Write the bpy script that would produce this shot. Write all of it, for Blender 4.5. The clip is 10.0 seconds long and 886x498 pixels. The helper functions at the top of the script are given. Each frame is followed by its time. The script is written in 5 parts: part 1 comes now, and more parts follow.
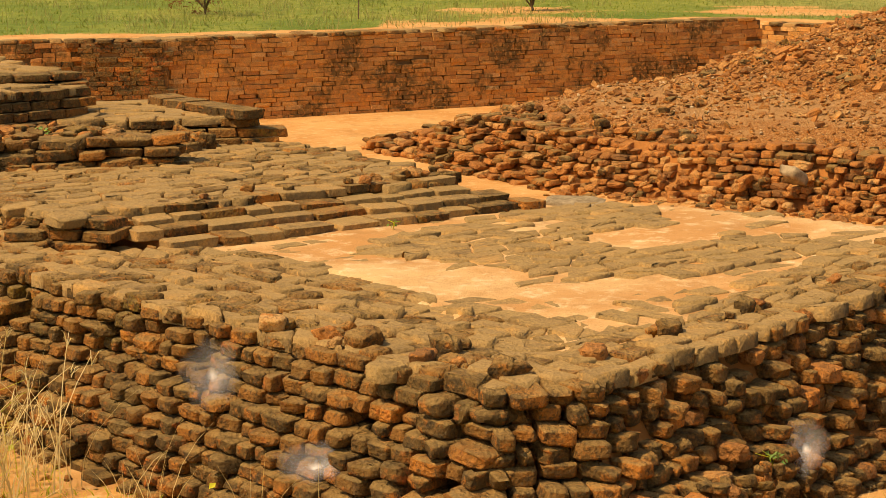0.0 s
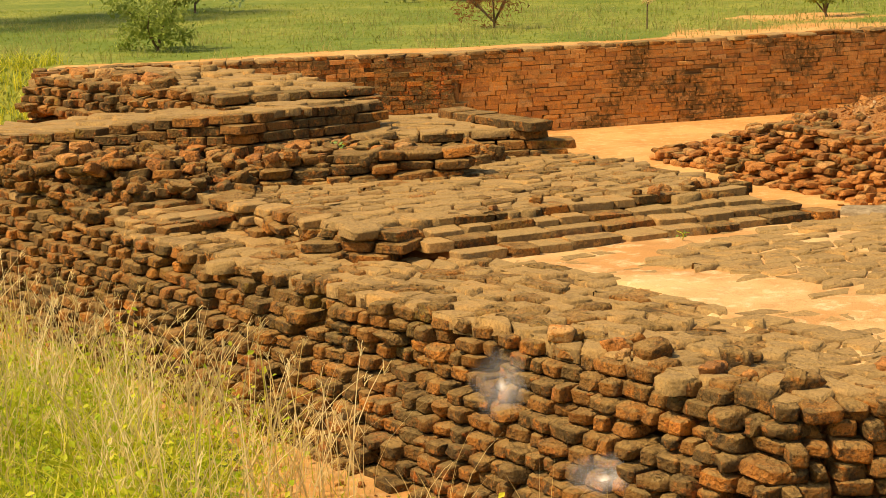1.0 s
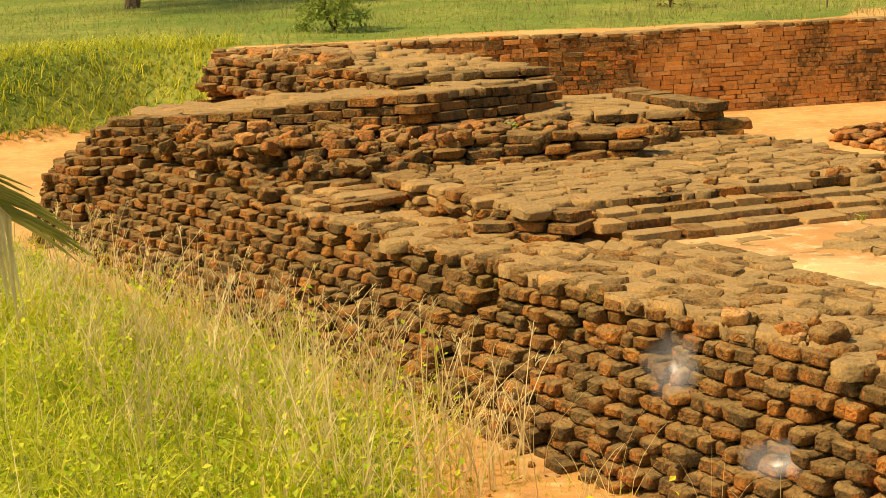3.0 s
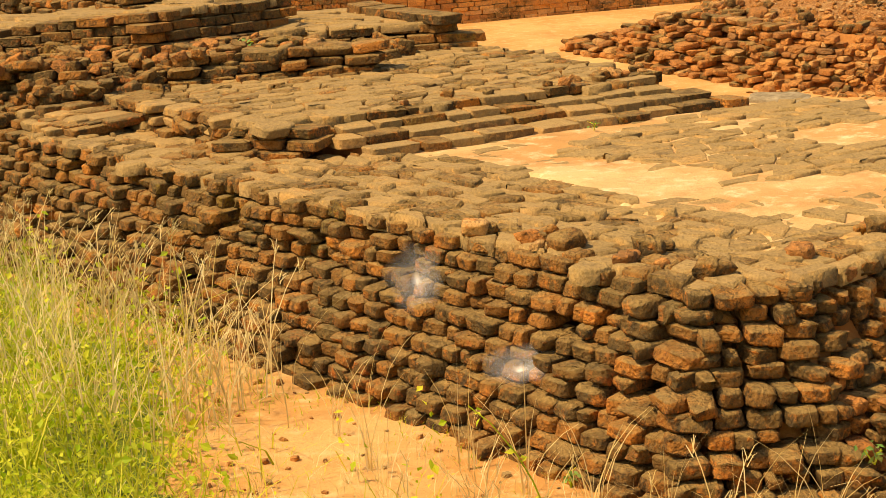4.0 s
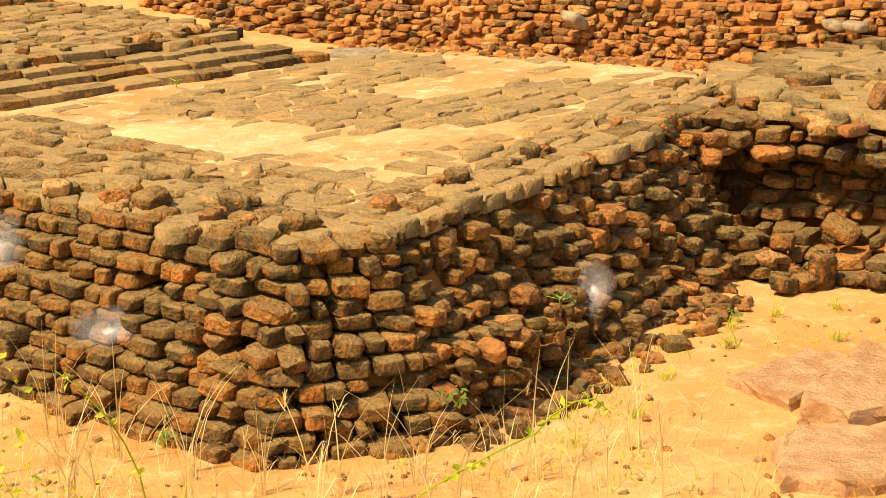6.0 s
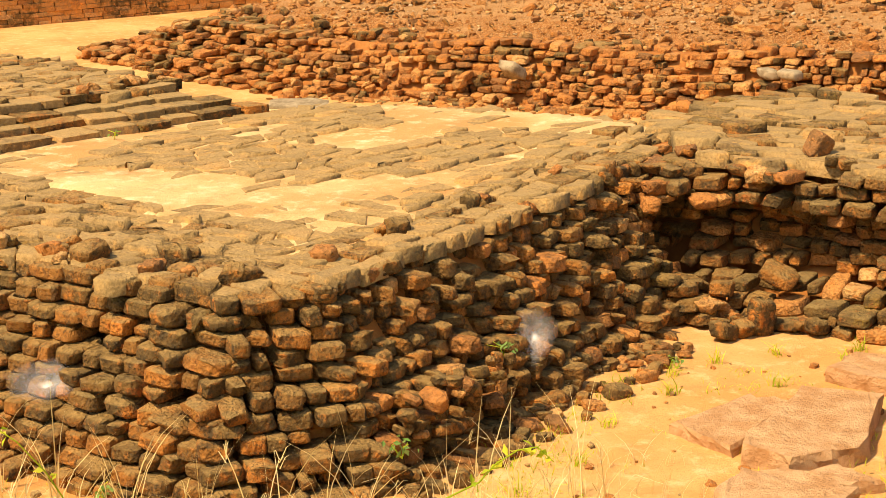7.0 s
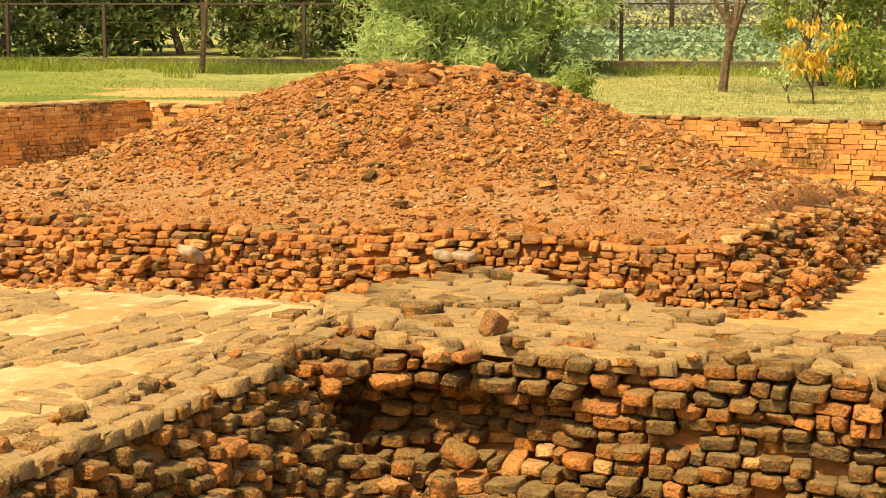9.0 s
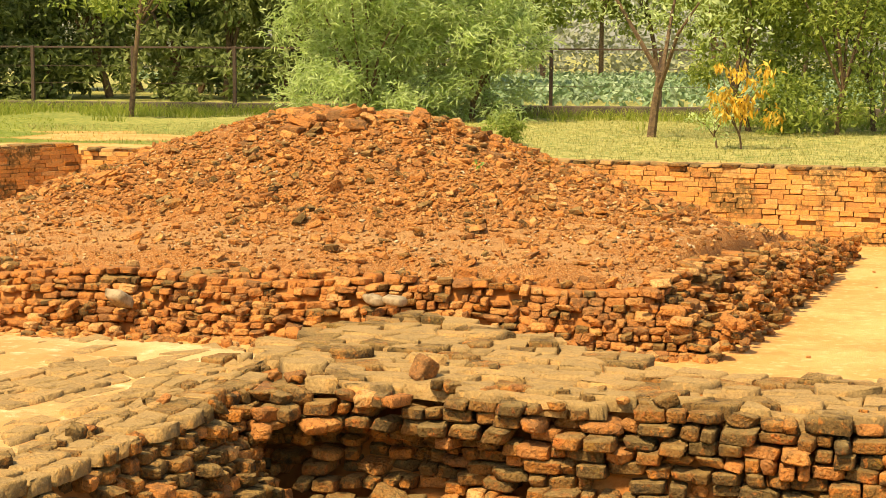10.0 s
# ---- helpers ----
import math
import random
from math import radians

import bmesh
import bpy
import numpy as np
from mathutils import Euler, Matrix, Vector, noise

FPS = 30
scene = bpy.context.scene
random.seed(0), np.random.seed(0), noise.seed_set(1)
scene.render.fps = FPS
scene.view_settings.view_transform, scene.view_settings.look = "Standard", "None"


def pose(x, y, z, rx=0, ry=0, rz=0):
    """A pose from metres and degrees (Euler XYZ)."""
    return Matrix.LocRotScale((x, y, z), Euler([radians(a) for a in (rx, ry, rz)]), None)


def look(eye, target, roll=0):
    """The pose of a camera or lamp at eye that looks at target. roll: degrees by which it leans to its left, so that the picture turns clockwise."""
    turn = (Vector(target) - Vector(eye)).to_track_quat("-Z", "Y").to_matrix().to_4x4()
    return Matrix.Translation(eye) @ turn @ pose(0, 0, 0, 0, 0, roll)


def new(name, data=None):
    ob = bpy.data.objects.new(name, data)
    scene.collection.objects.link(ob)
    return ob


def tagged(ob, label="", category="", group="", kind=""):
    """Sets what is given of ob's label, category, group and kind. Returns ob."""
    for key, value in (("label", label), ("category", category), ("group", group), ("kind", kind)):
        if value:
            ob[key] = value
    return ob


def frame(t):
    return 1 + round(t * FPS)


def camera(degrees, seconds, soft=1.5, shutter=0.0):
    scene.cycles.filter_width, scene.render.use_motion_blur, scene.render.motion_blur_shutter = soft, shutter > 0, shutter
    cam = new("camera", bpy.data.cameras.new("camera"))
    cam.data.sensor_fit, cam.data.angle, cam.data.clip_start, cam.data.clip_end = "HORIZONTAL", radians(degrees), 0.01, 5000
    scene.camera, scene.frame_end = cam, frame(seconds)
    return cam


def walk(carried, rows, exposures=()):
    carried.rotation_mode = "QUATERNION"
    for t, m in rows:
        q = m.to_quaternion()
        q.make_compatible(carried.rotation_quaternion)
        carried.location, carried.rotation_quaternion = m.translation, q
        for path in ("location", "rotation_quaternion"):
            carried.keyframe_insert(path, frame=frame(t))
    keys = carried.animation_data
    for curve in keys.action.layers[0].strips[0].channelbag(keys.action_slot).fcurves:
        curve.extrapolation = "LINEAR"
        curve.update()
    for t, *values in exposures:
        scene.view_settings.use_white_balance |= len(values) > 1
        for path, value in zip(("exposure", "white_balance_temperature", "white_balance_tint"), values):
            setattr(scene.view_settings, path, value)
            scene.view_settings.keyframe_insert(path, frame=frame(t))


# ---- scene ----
import itertools

# The camera turns where it stands, at eye height on the grassy edge of the excavation.
cam = camera(29.0, 10.0, 0.75)
EYE = (0.0, 0.0, 2.4)
TURNS = [
    (0, 79.36, 0.35, -0.07), (0.5, 79.31, 1.35, 4.51), (1, 79.94, 2.13, 9.39), (1.5, 80.31, 2.31, 14.1),
    (2, 80.24, 2.2, 17.62), (2.2, 80.25, 2.06, 17.92), (3.3, 78.73, 2.83, 12.81), (3.5, 78.03, 2.89, 10.93),
    (4, 76.3, 2.9, 6.27), (4.5, 75.34, 2.72, 2.0), (5, 74.78, 2.11, -2.52), (5.5, 74.34, 1.5, -6.03),
    (5.7, 74.29, 1.18, -6.76), (6.8, 75.48, 1.23, -8.9), (7, 75.99, 1.03, -9.51), (7.5, 77.1, 0.88, -12.14),
    (8, 78.48, 0.68, -15.61), (8.5, 80.24, 0.2, -18.19), (9, 82.01, -0.01, -20.16), (9.5, 83.44, -0.3, -22.1),
    (10, 83.49, -0.3, -22.46),
]
walk(cam, [(t, pose(*EYE, rx, ry, rz)) for t, rx, ry, rz in TURNS],
     [(0, 0.36, 10000, 16), (1, 0.58, 9600, 13), (2, 0.62, 9900, 9), (4.5, 0.66, 9700, 12), (5.5, 0.84, 8700, 9), (7.5, 0.9, 8950, 14), (10, 1.0, 9100, 9)])

# ---- light ----
SUN_EL, SUN_AZ = radians(56), radians(244)   # azimuth clockwise from +y
world = bpy.data.worlds.new("sky")
scene.world = world
world.use_nodes = True
wn = world.node_tree
sky = wn.nodes.new("ShaderNodeTexSky")
sky.sky_type, sky.sun_disc = "NISHITA", False
sky.sun_elevation, sky.sun_rotation = SUN_EL, SUN_AZ
sky.air_density, sky.dust_density, sky.ozone_density = 1.0, 1.5, 0.8
wn.nodes["Background"].inputs[1].default_value = 0.11
wn.links.new(sky.outputs[0], wn.nodes["Background"].inputs[0])
sun_data = bpy.data.lights.new("sun", "SUN")
sun_data.energy, sun_data.angle, sun_data.color = 3.35, radians(4), (1.0, 0.90, 0.74)
sun = new("sun", sun_data)
sun.matrix_world = look(Vector((math.sin(SUN_AZ) * math.cos(SUN_EL), math.cos(SUN_AZ) * math.cos(SUN_EL), math.sin(SUN_EL))) * 60, (0, 0, 0))

# ---- materials ----


def ramp_node(nt, stops):
    r = nt.nodes.new("ShaderNodeValToRGB")
    while len(r.color_ramp.elements) < len(stops):
        r.color_ramp.elements.new(0.5)
    for e, (p, c) in zip(r.color_ramp.elements, stops):
        e.position, e.color = p, (*c, 1)
    return r


def math_node(nt, op, a, b=None, clamp=False):
    m = nt.nodes.new("ShaderNodeMath")
    m.operation, m.use_clamp = op, clamp
    for i, v in enumerate((a, b)):
        if v is None:
            continue
        if isinstance(v, (int, float)):
            m.inputs[i].default_value = v
        else:
            nt.links.new(v, m.inputs[i])
    return m.outputs[0]


def mix_node(nt, fac, a, b, blend="MIX"):
    m = nt.nodes.new("ShaderNodeMix")
    m.data_type, m.blend_type = "RGBA", blend
    for sock, v in ((m.inputs[0], fac), (m.inputs[6], a), (m.inputs[7], b)):
        if isinstance(v, (int, float)):
            sock.default_value = v
        elif isinstance(v, tuple):
            sock.default_value = (*v, 1)
        else:
            nt.links.new(v, sock)
    return m.outputs[2]


def noise_node(nt, scale, detail=4.0, rough=0.55, vec=None):
    n = nt.nodes.new("ShaderNodeTexNoise")
    n.inputs["Scale"].default_value, n.inputs["Detail"].default_value, n.inputs["Roughness"].default_value = scale, detail, rough
    if vec is not None:
        nt.links.new(vec, n.inputs["Vector"])
    return n.outputs["Fac"]


def band(nt, v, lo, hi):
    m = nt.nodes.new("ShaderNodeMapRange")
    m.interpolation_type = "SMOOTHSTEP"
    m.inputs["From Min"].default_value, m.inputs["From Max"].default_value = lo, hi
    nt.links.new(v, m.inputs["Value"])
    return m.outputs["Result"]


def bump_node(nt, bsdf, height, strength, distance):
    b = nt.nodes.new("ShaderNodeBump")
    b.inputs["Strength"].default_value, b.inputs["Distance"].default_value = strength, distance
    nt.links.new(height, b.inputs["Height"])
    nt.links.new(b.outputs[0], bsdf.inputs["Normal"])


def material(name):
    m = bpy.data.materials.new(name)
    m.use_nodes = True
    nt = m.node_tree
    bsdf = nt.nodes["Principled BSDF"]
    bsdf.inputs["Roughness"].default_value = 0.92
    bsdf.inputs["Specular IOR Level"].default_value = 0.25
    geo = nt.nodes.new("ShaderNodeNewGeometry")
    return m, nt, bsdf, geo


def brick_material(name, stops, crust, crust_amount, top_crust, fresh=(0.50, 0.15, 0.035), moss=0.0, pits=0.03, black=0.0, dust=None, blotch=0.0):
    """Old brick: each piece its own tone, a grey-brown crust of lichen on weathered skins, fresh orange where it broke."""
    m, nt, bsdf, geo = material(name)
    info = nt.nodes.new("ShaderNodeObjectInfo")
    rnd = math_node(nt, "FRACT", math_node(nt, "ADD", info.outputs["Random"], geo.outputs["Random Per Island"]))
    tone = ramp_node(nt, stops)
    nt.links.new(rnd, tone.inputs[0])
    pos = geo.outputs["Position"]
    coarse = noise_node(nt, 5.0, 5.0, 0.6, pos)
    mid = noise_node(nt, 21.0, 5.0, 0.65, pos)
    fine = noise_node(nt, 70.0, 5.0, 0.7, pos)
    c = mix_node(nt, band(nt, mid, 0.52, 0.68), tone.outputs[0], fresh)
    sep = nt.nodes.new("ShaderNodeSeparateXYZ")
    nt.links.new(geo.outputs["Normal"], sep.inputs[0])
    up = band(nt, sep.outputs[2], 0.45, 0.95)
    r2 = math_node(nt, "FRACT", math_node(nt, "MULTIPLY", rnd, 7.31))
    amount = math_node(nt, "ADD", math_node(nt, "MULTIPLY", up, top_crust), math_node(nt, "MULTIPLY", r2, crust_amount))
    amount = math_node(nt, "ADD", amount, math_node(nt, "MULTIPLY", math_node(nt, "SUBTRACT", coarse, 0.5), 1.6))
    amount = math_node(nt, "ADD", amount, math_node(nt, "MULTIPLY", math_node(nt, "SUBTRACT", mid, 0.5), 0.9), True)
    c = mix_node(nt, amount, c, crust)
    clay = math_node(nt, "MULTIPLY", band(nt, noise_node(nt, 2.9, 5.0, 0.65, pos), 0.53, 0.64), band(nt, mid, 0.42, 0.56))
    c = mix_node(nt, math_node(nt, "MULTIPLY", clay, 0.75), c, fresh)
    if moss:
        grow = band(nt, noise_node(nt, 2.2, 4.0, 0.6, pos), 0.56, 0.70)
        c = mix_node(nt, math_node(nt, "MULTIPLY", math_node(nt, "MULTIPLY", grow, band(nt, fine, 0.4, 0.6)), moss), c, (0.27, 0.17, 0.025))
    if black:
        stain = band(nt, noise_node(nt, 13.0, 6.0, 0.7, pos), 0.50, 0.64)
        c = mix_node(nt, math_node(nt, "MULTIPLY", stain, black), c, (0.055, 0.038, 0.018))
        spots = band(nt, noise_node(nt, 38.0, 4.0, 0.7, pos), 0.54, 0.64)
        c = mix_node(nt, math_node(nt, "MULTIPLY", spots, black * 0.75), c, (0.07, 0.045, 0.02))
    if blotch:
        grime = math_node(nt, "MULTIPLY", band(nt, noise_node(nt, 1.3, 6.0, 0.68, pos), 0.49, 0.58), band(nt, mid, 0.36, 0.54))
        c = mix_node(nt, math_node(nt, "MULTIPLY", grime, blotch), c, (0.13, 0.085, 0.03))
    if dust:
        lie = math_node(nt, "MULTIPLY", up, band(nt, noise_node(nt, 9.0, 5.0, 0.65, pos), 0.30, 0.62))
        c = mix_node(nt, math_node(nt, "MULTIPLY", lie, 0.7), c, dust)
    hole = nt.nodes.new("ShaderNodeTexVoronoi")
    hole.inputs["Scale"].default_value = 62.0
    nt.links.new(pos, hole.inputs["Vector"])
    pit = math_node(nt, "MULTIPLY", band(nt, math_node(nt, "SUBTRACT", 0.5, hole.outputs["Distance"]), 0.22, 0.40), band(nt, mid, 0.45, 0.60))
    c = mix_node(nt, math_node(nt, "MULTIPLY", pit, 0.7 if black > 0.4 else 0.3), c, (0.06, 0.035, 0.014))
    speck = band(nt, noise_node(nt, 75.0, 2.0, 0.5, pos), 0.63, 0.72)
    c = mix_node(nt, math_node(nt, "MULTIPLY", speck, 0.16), c, (0.42, 0.33, 0.20))
    grain = nt.nodes.new("ShaderNodeMapRange")
    grain.inputs["From Min"].default_value, grain.inputs["From Max"].default_value = 0.28, 0.72
    grain.inputs["To Min"].default_value, grain.inputs["To Max"].default_value = 0.74, 1.24
    nt.links.new(fine, grain.inputs["Value"])
    v = nt.nodes.new("ShaderNodeHueSaturation")
    nt.links.new(c, v.inputs["Color"])
    nt.links.new(grain.outputs[0], v.inputs["Value"])
    nt.links.new(v.outputs[0], bsdf.inputs["Base Color"])
    vor = nt.nodes.new("ShaderNodeTexVoronoi")
    vor.inputs["Scale"].default_value = 55.0
    nt.links.new(pos, vor.inputs["Vector"])
    hgt = math_node(nt, "ADD", math_node(nt, "MULTIPLY", mid, 1.2), math_node(nt, "ADD", math_node(nt, "MULTIPLY", vor.outputs["Distance"], 0.35), math_node(nt, "MULTIPLY", fine, 0.4)))
    bump_node(nt, bsdf, hgt, 1.0, pits)
    return m


DARK = [(0.0, (0.11, 0.066, 0.023)), (0.35, (0.18, 0.096, 0.029)), (0.65, (0.26, 0.118, 0.031)), (0.88, (0.38, 0.15, 0.034)), (1.0, (0.56, 0.21, 0.045))]
PAVE = [(0.0, (0.17, 0.105, 0.045)), (0.35, (0.28, 0.178, 0.075)), (0.75, (0.38, 0.235, 0.098)), (1.0, (0.50, 0.28, 0.10))]
REDD = [(0.0, (0.26, 0.12, 0.045)), (0.25, (0.43, 0.17, 0.05)), (0.6, (0.56, 0.22, 0.06)), (0.85, (0.62, 0.29, 0.09)), (1.0, (0.66, 0.38, 0.15))]
WALL = [(0.0, (0.47, 0.20, 0.065)), (0.4, (0.63, 0.29, 0.085)), (0.8, (0.69, 0.335, 0.105)), (1.0, (0.70, 0.40, 0.16))]
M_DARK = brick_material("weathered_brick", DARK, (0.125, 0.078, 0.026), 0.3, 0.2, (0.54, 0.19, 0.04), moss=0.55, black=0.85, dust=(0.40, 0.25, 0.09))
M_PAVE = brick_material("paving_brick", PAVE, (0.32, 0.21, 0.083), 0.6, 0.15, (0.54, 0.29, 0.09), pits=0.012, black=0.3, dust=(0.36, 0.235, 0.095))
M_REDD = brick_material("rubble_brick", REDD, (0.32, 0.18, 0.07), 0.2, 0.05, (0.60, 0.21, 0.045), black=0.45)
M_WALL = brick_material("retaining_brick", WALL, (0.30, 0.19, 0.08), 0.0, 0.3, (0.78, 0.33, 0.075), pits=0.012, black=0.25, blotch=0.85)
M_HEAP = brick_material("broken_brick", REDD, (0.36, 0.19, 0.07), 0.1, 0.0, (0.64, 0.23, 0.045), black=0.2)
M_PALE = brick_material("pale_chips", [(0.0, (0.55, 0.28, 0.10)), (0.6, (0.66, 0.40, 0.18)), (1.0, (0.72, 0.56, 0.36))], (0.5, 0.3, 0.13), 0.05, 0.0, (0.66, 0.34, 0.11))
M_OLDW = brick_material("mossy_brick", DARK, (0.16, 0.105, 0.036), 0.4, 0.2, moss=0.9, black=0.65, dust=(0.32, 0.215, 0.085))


def earth_material(name, a, b, c, with_grass=False, gravel=False):
    m, nt, bsdf, geo = material(name)
    pos = geo.outputs["Position"]
    big = noise_node(nt, 1.1, 6.0, 0.6, pos)
    mid = noise_node(nt, 9.0, 6.0, 0.65, pos)
    fine = noise_node(nt, 85.0, 4.0, 0.7, pos)
    col = mix_node(nt, band(nt, big, 0.35, 0.65), a, b)
    col = mix_node(nt, band(nt, mid, 0.50, 0.72), col, c)
    col = mix_node(nt, math_node(nt, "MULTIPLY", band(nt, fine, 0.52, 0.68), 0.45), col, (0.34, 0.16, 0.05))
    col = mix_node(nt, math_node(nt, "MULTIPLY", band(nt, noise_node(nt, 3.3, 6.0, 0.7, pos), 0.52, 0.66), 0.5), col, tuple(v * 0.75 for v in b))
    if with_grass:
        att = nt.nodes.new("ShaderNodeAttribute")
        att.attribute_name = "grass"
        edge = math_node(nt, "ADD", att.outputs["Fac"], math_node(nt, "MULTIPLY", math_node(nt, "SUBTRACT", mid, 0.5), 1.3))
        g = mix_node(nt, band(nt, noise_node(nt, 0.35, 5.0, 0.6, pos), 0.35, 0.65), (0.13, 0.19, 0.025), (0.28, 0.29, 0.055))
        sx = nt.nodes.new("ShaderNodeSeparateXYZ")
        nt.links.new(pos, sx.inputs[0])
        g = mix_node(nt, math_node(nt, "MULTIPLY", band(nt, sx.outputs[0], 3.0, 11.0), 0.8), g, (0.46, 0.40, 0.15))
        g = mix_node(nt, band(nt, noise_node(nt, 6.0, 5.0, 0.7, pos), 0.40, 0.70), g, (0.08, 0.14, 0.018))
        col = mix_node(nt, band(nt, edge, 0.4, 0.62), col, g)
    relief = math_node(nt, "ADD", mid, math_node(nt, "MULTIPLY", fine, 0.5))
    if gravel:   # small grit of broken brick
        for scale, share in ((48.0, 0.55), (95.0, 0.45)):
            grit = nt.nodes.new("ShaderNodeTexVoronoi")
            grit.inputs["Scale"].default_value = scale
            nt.links.new(pos, grit.inputs["Vector"])
            tone = ramp_node(nt, [(0.0, (0.20, 0.09, 0.03)), (0.35, (0.46, 0.17, 0.045)), (0.75, (0.60, 0.26, 0.075)), (1.0, (0.72, 0.47, 0.22))])
            split = nt.nodes.new("ShaderNodeSeparateColor")
            nt.links.new(grit.outputs["Color"], split.inputs[0])
            nt.links.new(split.outputs[0], tone.inputs[0])
            col = mix_node(nt, share, col, tone.outputs[0])
            if scale > 60:   # pale dust lies where the heap is flat
                level = nt.nodes.new("ShaderNodeSeparateXYZ")
                nt.links.new(geo.outputs["Normal"], level.inputs[0])
                col = mix_node(nt, math_node(nt, "MULTIPLY", band(nt, level.outputs[2], 0.955, 0.99), 0.7), col, (0.64, 0.35, 0.14))
            relief = math_node(nt, "SUBTRACT", relief, math_node(nt, "MULTIPLY", grit.outputs["Distance"], 0.9))
    nt.links.new(col, bsdf.inputs["Base Color"])
    bump_node(nt, bsdf, relief, 0.9 if gravel else 0.7, 0.03 if gravel else 0.02)
    return m


M_GROUND = earth_material("orange_earth", (0.66, 0.37, 0.14), (0.58, 0.275, 0.085), (0.72, 0.46, 0.22), True)
M_SAND = earth_material("sandy_floor", (0.68, 0.44, 0.21), (0.54, 0.27, 0.095), (0.78, 0.58, 0.34))
M_CORE = earth_material("earth_core", (0.44, 0.17, 0.045), (0.33, 0.12, 0.03), (0.52, 0.24, 0.07))
M_JOINT = earth_material("dark_joints", (0.27, 0.14, 0.05), (0.18, 0.09, 0.035), (0.34, 0.18, 0.065))
M_MOUND = earth_material("mound_earth", (0.50, 0.185, 0.045), (0.40, 0.135, 0.03), (0.55, 0.25, 0.08), gravel=True)


def leaf_material(name, a, b, trans=0.35, rough=0.6):
    m, nt, bsdf, geo = material(name)
    info = nt.nodes.new("ShaderNodeObjectInfo")
    rnd = math_node(nt, "FRACT", math_node(nt, "ADD", info.outputs["Random"], geo.outputs["Random Per Island"]))
    col = mix_node(nt, rnd, a, b)
    col = mix_node(nt, math_node(nt, "MULTIPLY", band(nt, noise_node(nt, 1.9, 4.0, 0.6, geo.outputs["Position"]), 0.42, 0.66), 0.55), col, tuple(v * 0.6 for v in a))
    nt.links.new(col, bsdf.inputs["Base Color"])
    bsdf.inputs["Roughness"].default_value = rough
    t = nt.nodes.new("ShaderNodeBsdfTranslucent")
    nt.links.new(col, t.inputs["Color"])
    mixer = nt.nodes.new("ShaderNodeMixShader")
    mixer.inputs[0].default_value = trans
    nt.links.new(bsdf.outputs[0], mixer.inputs[1])
    nt.links.new(t.outputs[0], mixer.inputs[2])
    nt.links.new(mixer.outputs[0], nt.nodes["Material Output"].inputs["Surface"])
    return m


M_GREEN = leaf_material("green_grass", (0.36, 0.43, 0.03), (0.92, 0.82, 0.14), 0.55)
M_STRAW = leaf_material("dry_straw", (0.74, 0.55, 0.22), (0.92, 0.78, 0.45), 0.4)
M_DRYLAWN = leaf_material("dry_lawn_grass", (0.28, 0.30, 0.08), (0.58, 0.50, 0.20), 0.45)
M_LAWN = leaf_material("lawn_grass", (0.17, 0.26, 0.03), (0.40, 0.41, 0.08), 0.4)
M_WEED = leaf_material("weed_leaf", (0.34, 0.50, 0.03), (0.80, 0.76, 0.09), 0.5)
M_TREE = leaf_material("tree_leaf", (0.19, 0.27, 0.05), (0.46, 0.52, 0.14), 0.5)
M_BRIGHT = leaf_material("bright_leaf", (0.42, 0.54, 0.18), (0.70, 0.80, 0.42), 0.5)
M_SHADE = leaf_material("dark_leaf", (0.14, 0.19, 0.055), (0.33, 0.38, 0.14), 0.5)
M_YELLOW = leaf_material("yellowing_leaf", (0.62, 0.36, 0.04), (0.86, 0.62, 0.14))
M_RED = leaf_material("reddish_leaf", (0.24, 0.07, 0.03), (0.34, 0.16, 0.06))
M_CROP = leaf_material("crop_leaf", (0.16, 0.27, 0.12), (0.36, 0.45, 0.28), 0.2)


def plain(name, a, b, scale, rough=0.9, bump=0.004):
    m, nt, bsdf, geo = material(name)
    n = noise_node(nt, scale, 6.0, 0.65, geo.outputs["Position"])
    nt.links.new(mix_node(nt, band(nt, n, 0.35, 0.65), a, b), bsdf.inputs["Base Color"])
    bsdf.inputs["Roughness"].default_value = rough
    bump_node(nt, bsdf, noise_node(nt, scale * 4, 5.0, 0.7, geo.outputs["Position"]), 0.8, bump)
    return m


M_BARK = plain("bark", (0.20, 0.13, 0.07), (0.10, 0.065, 0.04), 14, bump=0.02)
M_STONE = plain("sandstone_slab", (0.44, 0.225, 0.095), (0.58, 0.35, 0.18), 9, bump=0.03)
M_GREY = plain("pale_stone", (0.40, 0.31, 0.19), (0.22, 0.16, 0.09), 14, bump=0.01)
M_IRON = plain("rusty_iron", (0.06, 0.045, 0.035), (0.10, 0.06, 0.04), 30, 0.8)
M_PLINTH = plain("dark_plinth", (0.075, 0.06, 0.045), (0.13, 0.10, 0.07), 4)


def web_material():
    m, nt, bsdf, geo = material("cobweb")
    bsdf.inputs["Base Color"].default_value = (0.8, 0.8, 0.8, 1)
    clear = nt.nodes.new("ShaderNodeBsdfTransparent")
    mixer = nt.nodes.new("ShaderNodeMixShader")
    att = nt.nodes.new("ShaderNodeAttribute")
    att.attribute_name = "dense"
    threads = math_node(nt, "MULTIPLY", att.outputs["Fac"], math_node(nt, "ADD", 0.45, math_node(nt, "MULTIPLY", noise_node(nt, 60, 3, 0.6, geo.outputs["Position"]), 0.7)), True)
    nt.links.new(threads, mixer.inputs[0])
    nt.links.new(clear.outputs[0], mixer.inputs[1])
    nt.links.new(bsdf.outputs[0], mixer.inputs[2])
    nt.links.new(mixer.outputs[0], nt.nodes["Material Output"].inputs["Surface"])
    return m


M_WEB = web_material()

